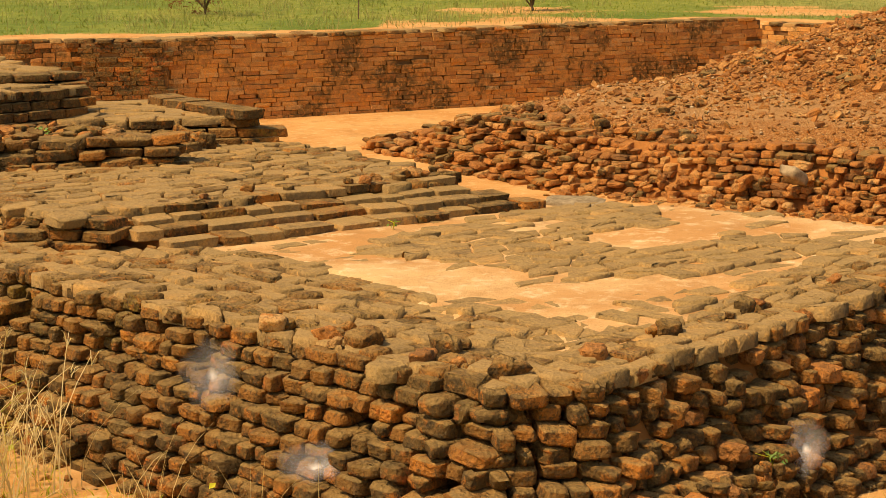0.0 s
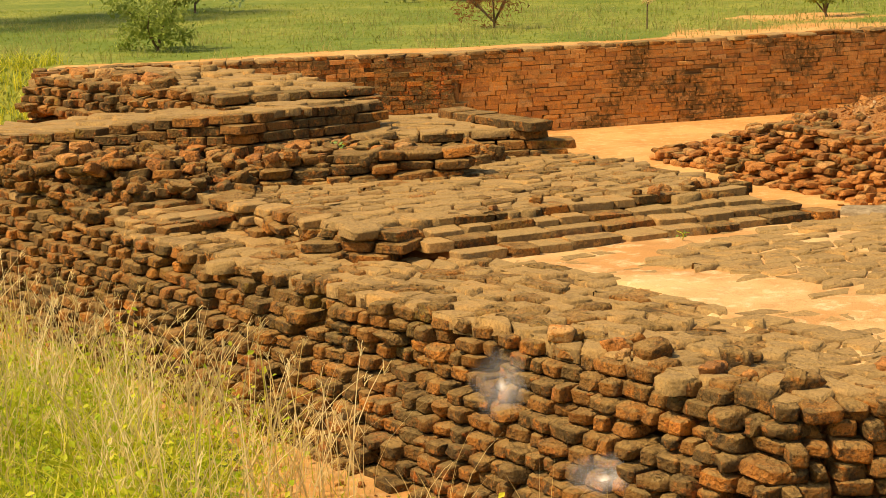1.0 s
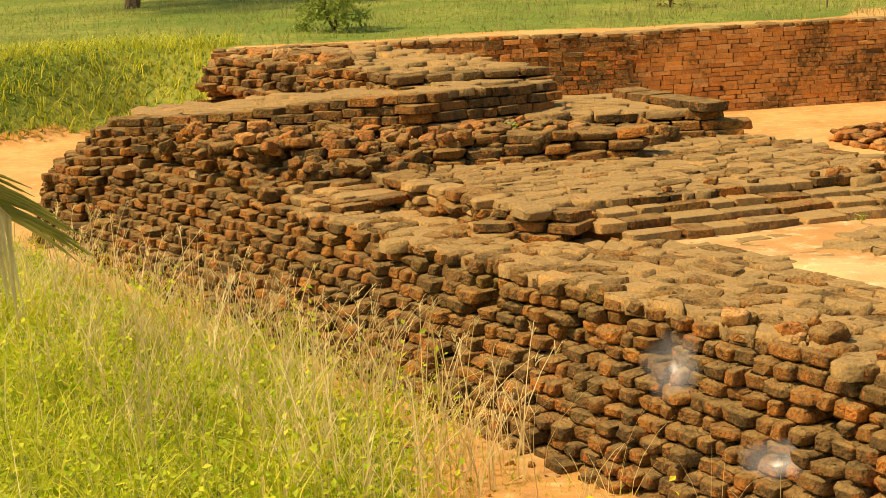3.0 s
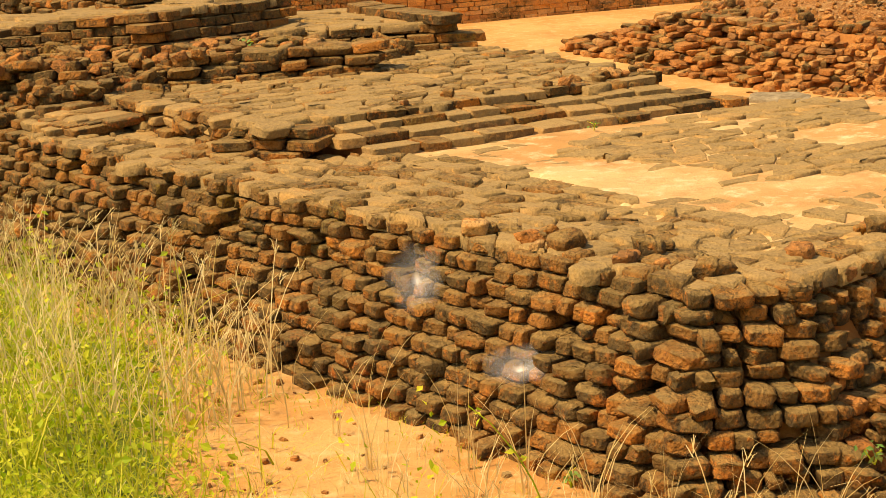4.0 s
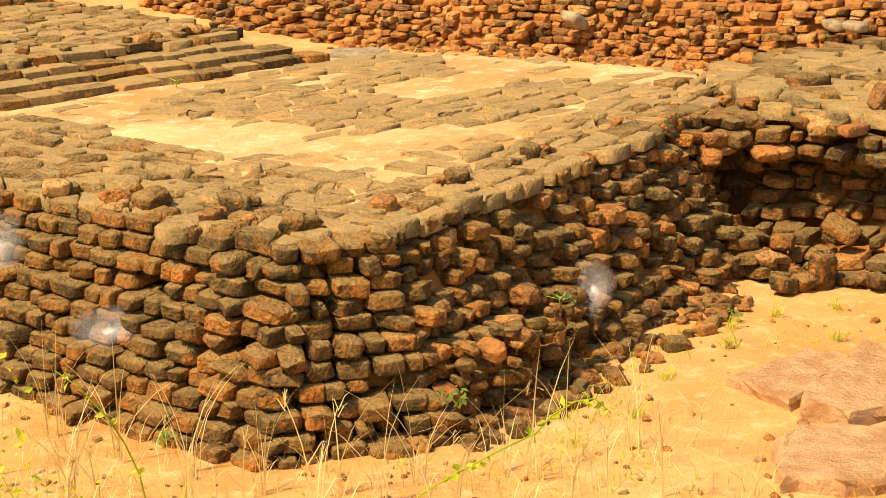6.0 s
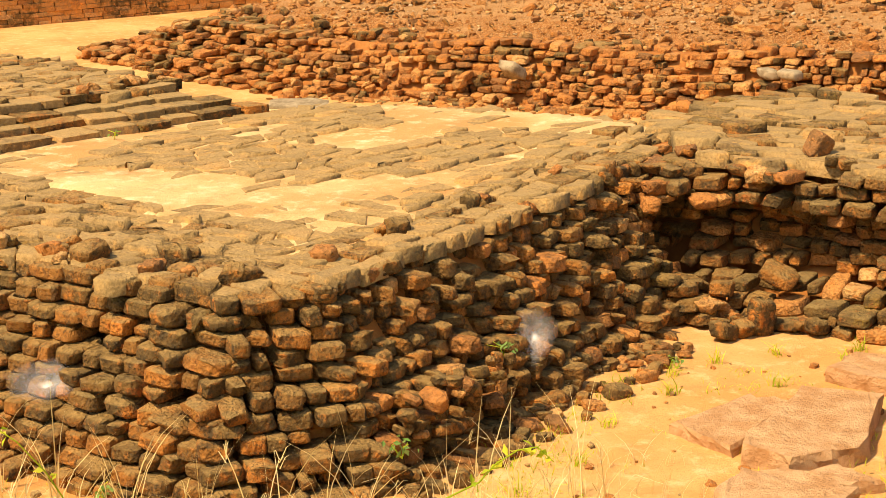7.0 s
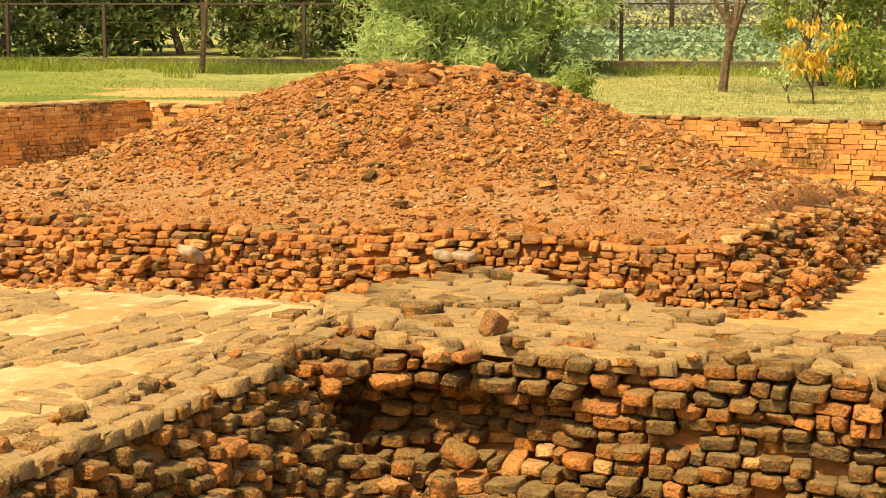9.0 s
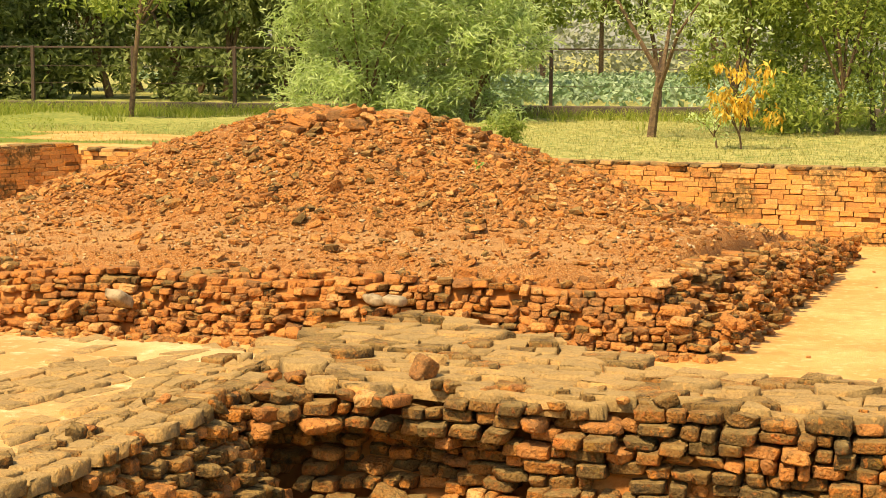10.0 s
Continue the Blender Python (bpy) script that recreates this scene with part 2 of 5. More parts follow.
# ---- mesh helpers ----
rng = np.random.default_rng(7)


def mesh_object(name, verts, faces, mat, parent=None, smooth=False):
    me = bpy.data.meshes.new(name)
    me.from_pydata([tuple(map(float, v)) for v in verts], [], [tuple(map(int, f)) for f in faces])
    me.materials.append(mat)
    if smooth:
        me.polygons.foreach_set("use_smooth", [True] * len(me.polygons))
    me.update()
    ob = new(name, me)
    if parent is not None:
        ob.parent = parent
    return ob


def part(name, bm, mat, parent, label=""):
    me = bpy.data.meshes.new(name)
    bm.to_mesh(me)
    bm.free()
    me.materials.append(mat)
    ob = new(name, me)
    ob.parent = parent
    if label:
        tagged(ob, label)
    return ob


def worn_block(bevel, jitter, seed, edge=1.8, lump=0.0):
    """A block of unit size with cut-off edges and uneven corners: 24 points, 44 triangles."""
    r = np.random.default_rng(seed)
    corners = [(x, y, z) for x in (-1, 1) for y in (-1, 1) for z in (-1, 1)]
    move = {c: r.normal(0, jitter, 3) for c in corners}
    verts, idx, own = [], {}, []
    for c in corners:
        cut = bevel * r.uniform(0.6, 1.5)
        for k in range(3):
            p = np.array([0.5 if a == k else 0.5 - cut * (0.8 if a != 2 else edge) for a in range(3)]) * c
            idx[c, k] = len(verts)
            verts.append(p + move[c] + r.normal(0, jitter * 0.45, 3))
            own.append((k, c[k]))
    faces = []
    for k in range(3):
        a, b = [q for q in range(3) if q != k]
        for s in (-1, 1):
            ring = []
            for sa, sb in ((-1, -1), (1, -1), (1, 1), (-1, 1)):
                c = [0, 0, 0]
                c[k], c[a], c[b] = s, sa, sb
                ring.append(idx[tuple(c), k])
            faces.append(ring)
        for sa in (-1, 1):
            for sb in (-1, 1):
                c0, c1 = [0, 0, 0], [0, 0, 0]
                c0[a], c0[b], c0[k] = sa, sb, -1
                c1[a], c1[b], c1[k] = sa, sb, 1
                faces.append([idx[tuple(c0), a], idx[tuple(c1), a], idx[tuple(c1), b], idx[tuple(c0), b]])
    for c in corners:
        faces.append([idx[c, 0], idx[c, 1], idx[c, 2]])
    v = np.array(verts)
    out = []
    for f in faces:
        n = np.cross(v[f[1]] - v[f[0]], v[f[2]] - v[f[0]])
        out.append(f if n @ v[f].mean(0) > 0 else f[::-1])
    # each point shades with the side that it bounds, so that the cut edges read as rounded
    flat = {}
    for i, f in enumerate(out[:18]):
        if i % 6 < 2:
            n = np.cross(v[f[2]] - v[f[0]], v[f[3]] - v[f[1]])
            flat[i // 6, -1 if i % 6 == 0 else 1] = n / np.linalg.norm(n)
    # worn lumps shade partly as if round
    ball = v * 2 / np.linalg.norm(v * 2, axis=1, keepdims=True)
    n = np.array([flat[q] for q in own]) + ball * lump
    return v, out, n / np.linalg.norm(n, axis=1, keepdims=True)


def rounded_block(cut, wear, seed, skew=0.03, dent=0.02):
    """A block of unit size, rounded along its edges and dented by wear: 56 points, 108 triangles."""
    r = np.random.default_rng(seed)
    g = [-0.5, -0.5 + cut, 0.5 - cut, 0.5]
    lean = r.normal(0, skew, (3, 3)) + np.diag(r.normal(0, skew, 3))
    chip = [(np.array([r.choice((-0.5, 0.5)) for _ in range(3)]), r.uniform(0.0, wear * 2.2)) for _ in range(3)]
    verts, idx = [], {}
    for i, j, k in itertools.product(range(4), repeat=3):
        ends = sum(q in (0, 3) for q in (i, j, k))
        if not ends:
            continue
        p = np.array([g[i], g[j], g[k]])
        p = p * (1 - (0.0, 0.0, wear * 0.55, wear * 1.05)[ends])
        for c, a in chip:
            p = p - (p * a * 0.5) * max(0.0, 1 - np.linalg.norm(p - c) / 0.6)
        p = p + lean @ p + r.normal(0, dent, 3) * (1.0 if ends > 1 else 0.7)
        idx[i, j, k] = len(verts)
        verts.append(p)
    faces = []
    for axis in range(3):
        for side in (0, 3):
            for a, b in itertools.product(range(3), repeat=2):
                ring = []
                for u, w in ((a, b), (a + 1, b), (a + 1, b + 1), (a, b + 1)):
                    key = [u, w]
                    key.insert(axis, side)
                    ring.append(idx[tuple(key)])
                faces.append(ring)
    v = np.array(verts)
    out, n = [], np.zeros_like(v)
    for f in faces:
        m = np.cross(v[f[2]] - v[f[0]], v[f[3]] - v[f[1]])
        if m @ v[f].mean(0) < 0:
            f, m = f[::-1], -m
        out.append(f)
        n[f] += m
    return v, out, n / np.linalg.norm(n, axis=1, keepdims=True)


def chip_block(seed):
    """A splinter of brick: 8 uneven corners, 12 triangles."""
    r = np.random.default_rng(seed)
    v = np.array(list(itertools.product((-0.5, 0.5), repeat=3))) * r.uniform(0.55, 1.1, (8, 1)) + r.normal(0, 0.09, (8, 3))
    faces = [[0, 1, 3, 2], [4, 6, 7, 5], [0, 4, 5, 1], [2, 3, 7, 6], [0, 2, 6, 4], [1, 5, 7, 3]]
    out = []
    for f in faces:
        m = np.cross(v[f[2]] - v[f[0]], v[f[3]] - v[f[1]])
        out.append(f if m @ v[f].mean(0) > 0 else f[::-1])
    return v, out, v / np.linalg.norm(v, axis=1, keepdims=True)


def shade_round(me, normals):
    me.polygons.foreach_set("use_smooth", [True] * len(me.polygons))
    me.normals_split_custom_set_from_vertices([tuple(map(float, n)) for n in normals])


BLOCKS = [rounded_block(0.17, 0.13, 100 + i, 0.035, 0.022) for i in range(24)]    # worn bricks
LEDGES = [rounded_block(0.10, 0.07, 250 + i, 0.02, 0.016) for i in range(14)]     # long bricks of steps and tiers
CLEAN = [worn_block(0.03, 0.016, 300 + i) for i in range(8)]                      # bricks of the kept-up wall
STONES = [rounded_block(0.22, 0.19, 400 + i, 0.09, 0.05) for i in range(24)]      # broken lumps
RUBBLE = [worn_block(0.15, 0.10, 500 + i, 1.2, 0.1) for i in range(18)]           # rubble of the mound
CHIPS = [chip_block(600 + i) for i in range(18)]                                  # splinters
SHARED = {}


def shared_mesh(kind, i, mat):
    key = (id(kind), i, mat.name)
    if key not in SHARED:
        v, f, n = kind[i]
        me = bpy.data.meshes.new("brick")
        me.from_pydata([tuple(map(float, p)) for p in v], [], f)
        me.materials.append(mat)
        shade_round(me, n)
        SHARED[key] = me
    return SHARED[key]


class Pile:
    """Collects pieces of one thing: those nearest to a plan point become parts, the others one joined part."""

    def __init__(self, parent, near=(0.4, 5.0), limit=300, name="brick", rest="brickwork"):
        self.parent, self.near, self.limit, self.name, self.rest, self.items = parent, near, limit, name, rest, []

    def add(self, kind, mat, centre, size, yaw=0.0, tip=0.0, roll=0.0):
        m = Matrix.LocRotScale(Vector(centre), Euler((roll, tip, yaw)), Vector(size))
        d = math.hypot(centre[0] - self.near[0], centre[1] - self.near[1])
        self.items.append((d, len(self.items), kind, int(rng.integers(len(kind))), mat, m))

    def finish(self):
        self.items.sort(key=lambda q: q[:2])
        for d, _, kind, i, mat, m in self.items[:self.limit]:
            ob = new(self.name, shared_mesh(kind, i, mat))
            ob.parent = self.parent
            ob.matrix_basis = m
        groups = {}
        for d, _, kind, i, mat, m in self.items[self.limit:]:
            vs, fs, n, ns = groups.setdefault(mat.name, ([], [], [0], []))
            v, f, nv = kind[i]
            a = np.array(m)
            vs.append(v @ a[:3, :3].T + a[:3, 3])
            w = nv @ np.linalg.inv(a[:3, :3])
            ns.append(w / np.linalg.norm(w, axis=1, keepdims=True))
            fs.extend([[q + n[0] for q in face] for face in f])
            n[0] += len(v)
        for name, (vs, fs, n, ns) in groups.items():
            ob = mesh_object(self.rest, np.concatenate(vs), fs, bpy.data.materials[name], self.parent)
            shade_round(ob.data, np.concatenate(ns))
            tagged(ob, kind="stuff")


def inside(p, poly):
    x, y = p
    hit = False
    for (x0, y0), (x1, y1) in zip(poly, poly[1:] + poly[:1]):
        if (y0 > y) != (y1 > y) and x < (x1 - x0) * (y - y0) / (y1 - y0) + x0:
            hit = not hit
    return hit


def edge_distance(p, line):
    """Distance to an open line and the side: positive to its left."""
    best = (1e9, 1)
    for (x0, y0), (x1, y1) in zip(line, line[1:]):
        dx, dy = x1 - x0, y1 - y0
        t = max(0, min(1, ((p[0] - x0) * dx + (p[1] - y0) * dy) / (dx * dx + dy * dy)))
        ex, ey = p[0] - x0 - t * dx, p[1] - y0 - t * dy
        d = math.hypot(ex, ey)
        if d < best[0]:
            best = (d, 1 if dx * ey - dy * ex > 0 else -1)
    return best[0] * best[1]


def prism(name, poly, z0, z1, mat, spread=0.0, parent=None, top=None):
    """A body of earth under brickwork: plan polygon, wider at its foot by spread; top: heights of its upper corners."""
    c = np.mean(poly, 0)
    n = len(poly)
    verts, faces = [], []
    for k, z in ((0, z0), (1, z1)):
        for i, (x, y) in enumerate(poly):
            d = np.array([x, y]) - c
            e = d / np.linalg.norm(d) * (spread if k == 0 else 0)
            verts.append((x + e[0], y + e[1], z if k == 0 or top is None else top[i]))
    for i in range(n):
        j = (i + 1) % n
        faces.append((i, j, n + j, n + i))
    faces.append(tuple(range(n, 2 * n)))
    area = sum(poly[i][0] * poly[(i + 1) % n][1] - poly[(i + 1) % n][0] * poly[i][1] for i in range(n))
    if area < 0:
        faces = [f[::-1] for f in faces]
    return mesh_object(name, verts, faces, mat, parent)


def smooth01(v):
    v = max(0.0, min(1.0, v))
    return v * v * (3 - 2 * v)


def lay_wall(pile, p0, p1, z0, courses, height, mats, lengths=(0.12, 0.26), depth=0.2, batter=0.04, rough=0.02, tilt=0.07,
             kind=BLOCKS, fill=0.99, gone=0.03, hollow=None, lift=None, odd=STONES, odd_share=0.25, m0=None, m1=None):
    """Courses of brick from p0 to p1 (top edge of the face); the outside lies to the right of that way. Lower courses stand further out."""
    e0, e1 = np.array(p0, float), np.array(p1, float)
    way = (e1 - e0) / np.linalg.norm(e1 - e0)
    out = np.array([way[1], -way[0]])
    m0, m1 = (out if m0 is None else np.array(m0)), (out if m1 is None else np.array(m1))
    yaw = math.atan2(way[1], way[0])
    for c in range(courses):
        far = (courses - 1 - c) * batter
        p0, p1 = e0 + m0 * far, e1 + m1 * far
        run = np.linalg.norm(p1 - p0)
        s = -rng.uniform(0, lengths[1])
        while s < run:
            ln = rng.uniform(*lengths)
            mid = s + ln / 2
            s += ln + rng.uniform(0.002, 0.014)
            if mid < -0.02 or mid > run + 0.02 or rng.random() < gone:
                continue
            z = z0 + (c + 0.5) * height
            if lift:
                rise = lift(mid, c)
                if rise is None:      # fallen away here
                    continue
                z += rise
            push = rng.normal(0, rough)
            if hollow:
                push -= hollow(mid, c)
            k = odd if rng.random() < odd_share else kind
            hh = height * rng.uniform(0.93, 1.08)
            p = p0 + way * mid + out * (push - depth / 2)
            pile.add(k, mats[int(rng.integers(len(mats)))], (p[0], p[1], z + rng.normal(0, height * 0.04)), (ln * fill, depth * rng.uniform(0.85, 1.1), hh * fill / 1.03),
                     yaw + rng.normal(0, tilt), rng.normal(0, tilt * 0.6), rng.normal(0, tilt * 0.8))


def mitre(a, b, c):
    """How a wall's corner b, between a and c, moves out for each metre of batter."""
    d0, d1 = np.array(b) - np.array(a), np.array(c) - np.array(b)
    n0, n1 = (np.array([d[1], -d[0]]) / np.linalg.norm(d) for d in (d0, d1))
    return (n0 + n1) / (1 + n0 @ n1)


def wall_core(name, p0, p1, z1, foot, label, m0=None, m1=None, inset=0.13, back=0.55, start=None):
    """The earth behind a battered brick face."""
    a, b = np.array(p0, float), np.array(p1, float)
    w = (b - a) / np.linalg.norm(b - a)
    o = np.array([w[1], -w[0]])
    m0, m1 = (o if m0 is None else np.array(m0)), (o if m1 is None else np.array(m1))
    z0 = z1 if start is None else start
    pts = [(*(a + m0 * (foot - inset)), -0.05), (*(b + m1 * (foot - inset)), -0.05), (*(b - m1 * inset), z1), (*(a - m0 * inset), z0),
           (*(b - m1 * back), z1), (*(a - m0 * back), z0), (*(b - m1 * back), -0.05), (*(a - m0 * back), -0.05)]
    faces = [(0, 1, 2, 3), (3, 2, 4, 5), (5, 4, 6, 7), (1, 6, 4, 2), (0, 3, 5, 7)]
    return tagged(mesh_object(name, pts, faces, M_CORE), label, "wall", kind="structure")


FLAGS = []   # every flag has an outline of its own


def flag(pts, thick, joint):
    """A worn paving brick from its outline round (0, 0), drawn in by half a joint, with a rounded upper edge."""
    q = np.array(pts)
    n = len(q)
    r = np.linalg.norm(q, axis=1, keepdims=True)
    rings = [q * (1 - joint / r)]
    rings += [rings[0] + rng.normal(0, 0.002, (n, 2)), rings[0] * (1 - rng.uniform(0.006, 0.012) / r)]
    zs = (-thick, -rng.uniform(0.008, 0.016), 0.0)
    v = np.concatenate([np.column_stack((a, np.full(n, z) + (rng.normal(0, 0.0012, n) if z > -thick else 0))) for a, z in zip(rings, zs)])
    faces = [[k * n + i, k * n + (i + 1) % n, (k + 1) * n + (i + 1) % n, (k + 1) * n + i] for k in range(2) for i in range(n)] + [list(range(2 * n, 3 * n))]
    side = np.column_stack((q / r, np.zeros(n)))
    nv = np.concatenate([side, side * 0.8 + (0, 0, 0.6), np.tile((0.0, 0.0, 1.0), (n, 1))])
    FLAGS.append([(v, faces, nv)])
    return FLAGS[-1]


def lay_paving(pile, poly, z, way, mats, size=(0.22, 0.15), thick=0.06, gone=0.0, uneven=0.004, keep=None, slope=None, tilt=0.034, joint=0.009):
    """Worn paving bricks in wavering rows over a plan polygon; neighbours share their joints."""
    w = np.array(way, float) / np.linalg.norm(way)
    n = np.array([-w[1], w[0]])
    pts = np.array(poly, float)
    a, b = pts @ w, pts @ n
    t, row_no = b.min(), 0

    def line(k, t, s):
        return t + 0.30 * size[1] * noise.noise(Vector((s * 2.3, k * 7.7, 31))) + 0.16 * size[1] * noise.noise(Vector((s * 8.1, k * 7.7, 5)))

    while t < b.max():
        row = size[1] * rng.uniform(0.75, 1.3)
        s = a.min() - rng.uniform(0, size[0])
        lean0 = rng.normal(0, 0.18) * size[0]
        while s < a.max():
            ln = size[0] * rng.uniform(0.5, 1.5)
            lean1 = rng.normal(0, 0.16) * size[0]
            s1 = s + ln
            lo = [(s - lean0, line(row_no, t, s - lean0)), ((s + s1) / 2, line(row_no, t, (s + s1) / 2)), (s1 - lean1, line(row_no, t, s1 - lean1))]
            hi = [(s1 + lean1, line(row_no + 1, t + row, s1 + lean1)), ((s + s1) / 2, line(row_no + 1, t + row, (s + s1) / 2)), (s + lean0, line(row_no + 1, t + row, s + lean0))]
            ring = np.array([w * p + n * q for p, q in lo + hi])
            s, lean0 = s1, lean1
            c = ring.mean(0)
            if not inside(c + rng.normal(0, 0.028, 2), poly) or rng.random() < gone or (keep and not keep(c)):
                continue
            h = z if slope is None else slope(c)
            pile.add(flag(ring - c, thick, joint * rng.uniform(0.6, 1.8)), mats[int(rng.integers(len(mats)))], (c[0], c[1], h + rng.normal(0, uneven * 1.5)), (1, 1, 1), rng.normal(0, 0.03), rng.normal(0, tilt), rng.normal(0, tilt))
        t += row
        row_no += 1


def scatter(pile, poly, count, height, mats, size=(0.05, 0.16), kind=STONES, sink=0.25, flat=0.7):
    pts = np.array(poly, float)
    lo, hi = pts.min(0), pts.max(0)
    n = 0
    while n < count:
        p = rng.uniform(lo, hi)
        if not inside(p, poly):
            continue
        n += 1
        s = rng.uniform(*size) if size[0] > 0.06 else size[0] + (size[1] - size[0]) * rng.random() ** 2.2
        pile.add(kind, mats[int(rng.integers(len(mats)))], (p[0], p[1], height(p) + s * flat * (0.5 - sink)), (s * rng.uniform(0.9, 1.5), s * rng.uniform(0.7, 1.1), s * flat),
                 rng.uniform(0, 6.28), rng.normal(0, 0.2), rng.normal(0, 0.2))

# ---- ground ----
RIM = [(-30.0, 2.0), (-17.0, 14.5), (-12.8, 17.6), (-9.6, 20.2), (-8.4, 20.0), (-4.4, 21.3), (-3.45, 21.3), (4.7, 25.35), (10.24, 20.5), (13.4, 17.75), (30.0, 3.3)]
FIELD = 1.02


def wall_top(x):
    return 1.06 - 0.006 * max(0.0, x + 2)


def ground_height(x, y):
    d = edge_distance((x, y), RIM)
    bank = 1.1 if x < -8.8 else 0.12
    off = 0.0 if x < -8.8 else 0.22
    lawn = smooth01((d - off) / bank) * (wall_top(x) - 0.03)
    lawn += 0.010 * max(0.0, d - 6) - 0.006 * max(0.0, d - 30)
    near = 0.8 * smooth01((4.9 - y + 0.12 * x * (x > 0)) / 2.6)
    near = max(near, 0.8 * smooth01((-x - 4.5 - 0.55 * y) / 3.0)) if y < 8 else near
    n = noise.noise(Vector((x * 0.5, y * 0.5, 0))) * 0.03 + noise.noise(Vector((x * 2, y * 2, 3))) * 0.012
    return max(lawn, near) + n * (1 if abs(d) > 0.6 else 0.2)


def grass_cover(x, y):
    d = edge_distance((x, y), RIM)
    if d > 0:
        if x < -8.8:
            return 0.95 if d > 0.25 else 0.1
        bare = 1.1 + 0.6 * noise.noise(Vector((x * 0.4, y * 0.4, 5)))
        g = smooth01((d - bare * (0.55 if x > 6 else 1.0)) / 0.9)
        if -1 < x < 7:   # trodden bare patches behind the parapet
            g *= 1 - 0.8 * smooth01((noise.noise(Vector((x * 0.25, y * 0.35, 9))) + 0.12) / 0.25) * (1 if d < 6 else 0)
        return g
    return max(0.75 * GRASS_PATCH(x, y), 0.8 * smooth01((4.7 - y + 0.12 * x) / 0.8))


def GRASS_PATCH(x, y):
    """1 inside the overgrown strip in front of the long wall."""
    s = (-0.714) * (x - 0.25) + 0.70 * (y - 6.1)
    o = (-0.70) * (x - 0.25) - 0.714 * (y - 6.1)      # distance in front of the wall's top edge
    edge = max(0.3, 0.85 - 0.2 * s) + 0.25 * noise.noise(Vector((s * 0.9, 0.3, 0)))
    bare = 2.5 - 1.8 * max(0.0, o - 0.8)     # bare earth in front of the corner
    return smooth01((o - edge) / 0.55) * smooth01((11.0 - s) / 1.0) * smooth01((s - bare + 0.35) / 0.9)


def axis_steps(lo, hi, fine_lo, fine_hi, fine, grow):
    out = list(np.arange(fine_lo, fine_hi + 1e-6, fine))
    s = fine
    while out[-1] < hi:
        s *= grow
        out.append(out[-1] + s)
    s = fine
    while out[0] > lo:
        s *= grow
        out.insert(0, out[0] - s)
    return out


def build_ground():
    xs = axis_steps(-900, 900, -14, 16, 0.2, 1.22)
    ys = axis_steps(-300, 2500, 1.5, 29, 0.2, 1.22)
    verts = [(x, y, ground_height(x, y)) for y in ys for x in xs]
    w = len(xs)
    faces = [(j * w + i, j * w + i + 1, (j + 1) * w + i + 1, (j + 1) * w + i) for j in range(len(ys) - 1) for i in range(w - 1)]
    ob = mesh_object("ground", verts, faces, M_GROUND, None, True)
    att = ob.data.attributes.new("grass", "FLOAT", "POINT")
    att.data.foreach_set("value", [grass_cover(v[0], v[1]) for v in verts])
    return tagged(ob, "bare orange earth court with grassy lawn around it", "ground", kind="structure")


ground = build_ground()

# ---- the low brick platform ----
A, B = np.array((-0.714, 0.70)), np.array((0.68, 0.733))
P = 0.72
HC = 0.066
C_L, C_R = (0.18, 6.14), (0.56, 6.22)
L_END = (-5.95, 12.17)
R_IN = (2.45, 8.33)
W_END = (6.6, 4.95)


def structure(name, poly, z0, z1, mat, label, category, spread=0.0, top=None, shrink=0.0):
    if shrink:
        mid = np.mean(poly, 0)
        poly = [tuple(np.array(p) + (mid - p) / np.linalg.norm(mid - p) * shrink) for p in poly]
    return tagged(prism(name, poly, z0, z1, mat, spread, None, top), label, category, kind="structure")


PLAT = [(0.22, 6.3), (0.54, 6.36), (2.4, 8.5), (2.62, 9.25), (0.55, 10.72), (-1.5, 9.1), (-2.6, 10.5), (-4.6, 12.7), (-5.3, 12.6), (-5.5, 12.0)]
platform = structure("platform", PLAT, -0.05, P - 0.035, M_CORE, "earth body of a low ruined brick platform", "platform")
FOOT = 10 * 0.042
LABEL_W = "long stepped wall of dark weathered old bricks"
L_BACK = (-5.2, 12.95)
MI_L, MI_C, MI_R, MI_I = mitre(L_BACK, L_END, C_L), mitre(L_END, C_L, C_R), mitre(C_L, C_R, R_IN), mitre(C_R, R_IN, W_END)
wall_west = wall_core("wall_west", L_END, C_L, P - 0.06, FOOT, LABEL_W, MI_L, MI_C, inset=0.24)
pile = Pile(wall_west, near=(0.2, 5.6))


def west_hollow(s, c):
    h = 0.10 * math.exp(-((s - 1.66) / 0.13) ** 2 - ((c - 8) / 1.3) ** 2)      # hole behind the cobweb
    h += 0.12 * math.exp(-((s - 2.3) / 0.42) ** 2 - ((c - 6.5) / 1.8) ** 2)
    h += 0.10 * math.exp(-((s - 3.1) / 0.1) ** 2 - ((c - 8) / 2.5) ** 2)
    return h


# each face runs so that its outside is to the right of the way
RUN_W = float(np.linalg.norm(np.array(C_L) - np.array(L_END)))
lay_wall(pile, L_BACK, L_END, -0.02, 13, HC, [M_DARK, M_OLDW], (0.12, 0.24), 0.22, 0.03, 0.03, 0.1, m1=MI_L * 0.8)
lay_wall(pile, L_END, C_L, -0.02, 11, HC, [M_DARK, M_DARK, M_OLDW], (0.07, 0.17), 0.2, 0.042, 0.018, 0.05, hollow=lambda s, c: west_hollow(RUN_W - s, c), m0=MI_L, m1=MI_C, odd_share=0.25)
lay_wall(pile, C_L, C_R, -0.02, 11, HC, [M_DARK], (0.065, 0.15), 0.22, 0.042, 0.024, 0.07, m0=MI_C, m1=MI_R, odd_share=0.4)
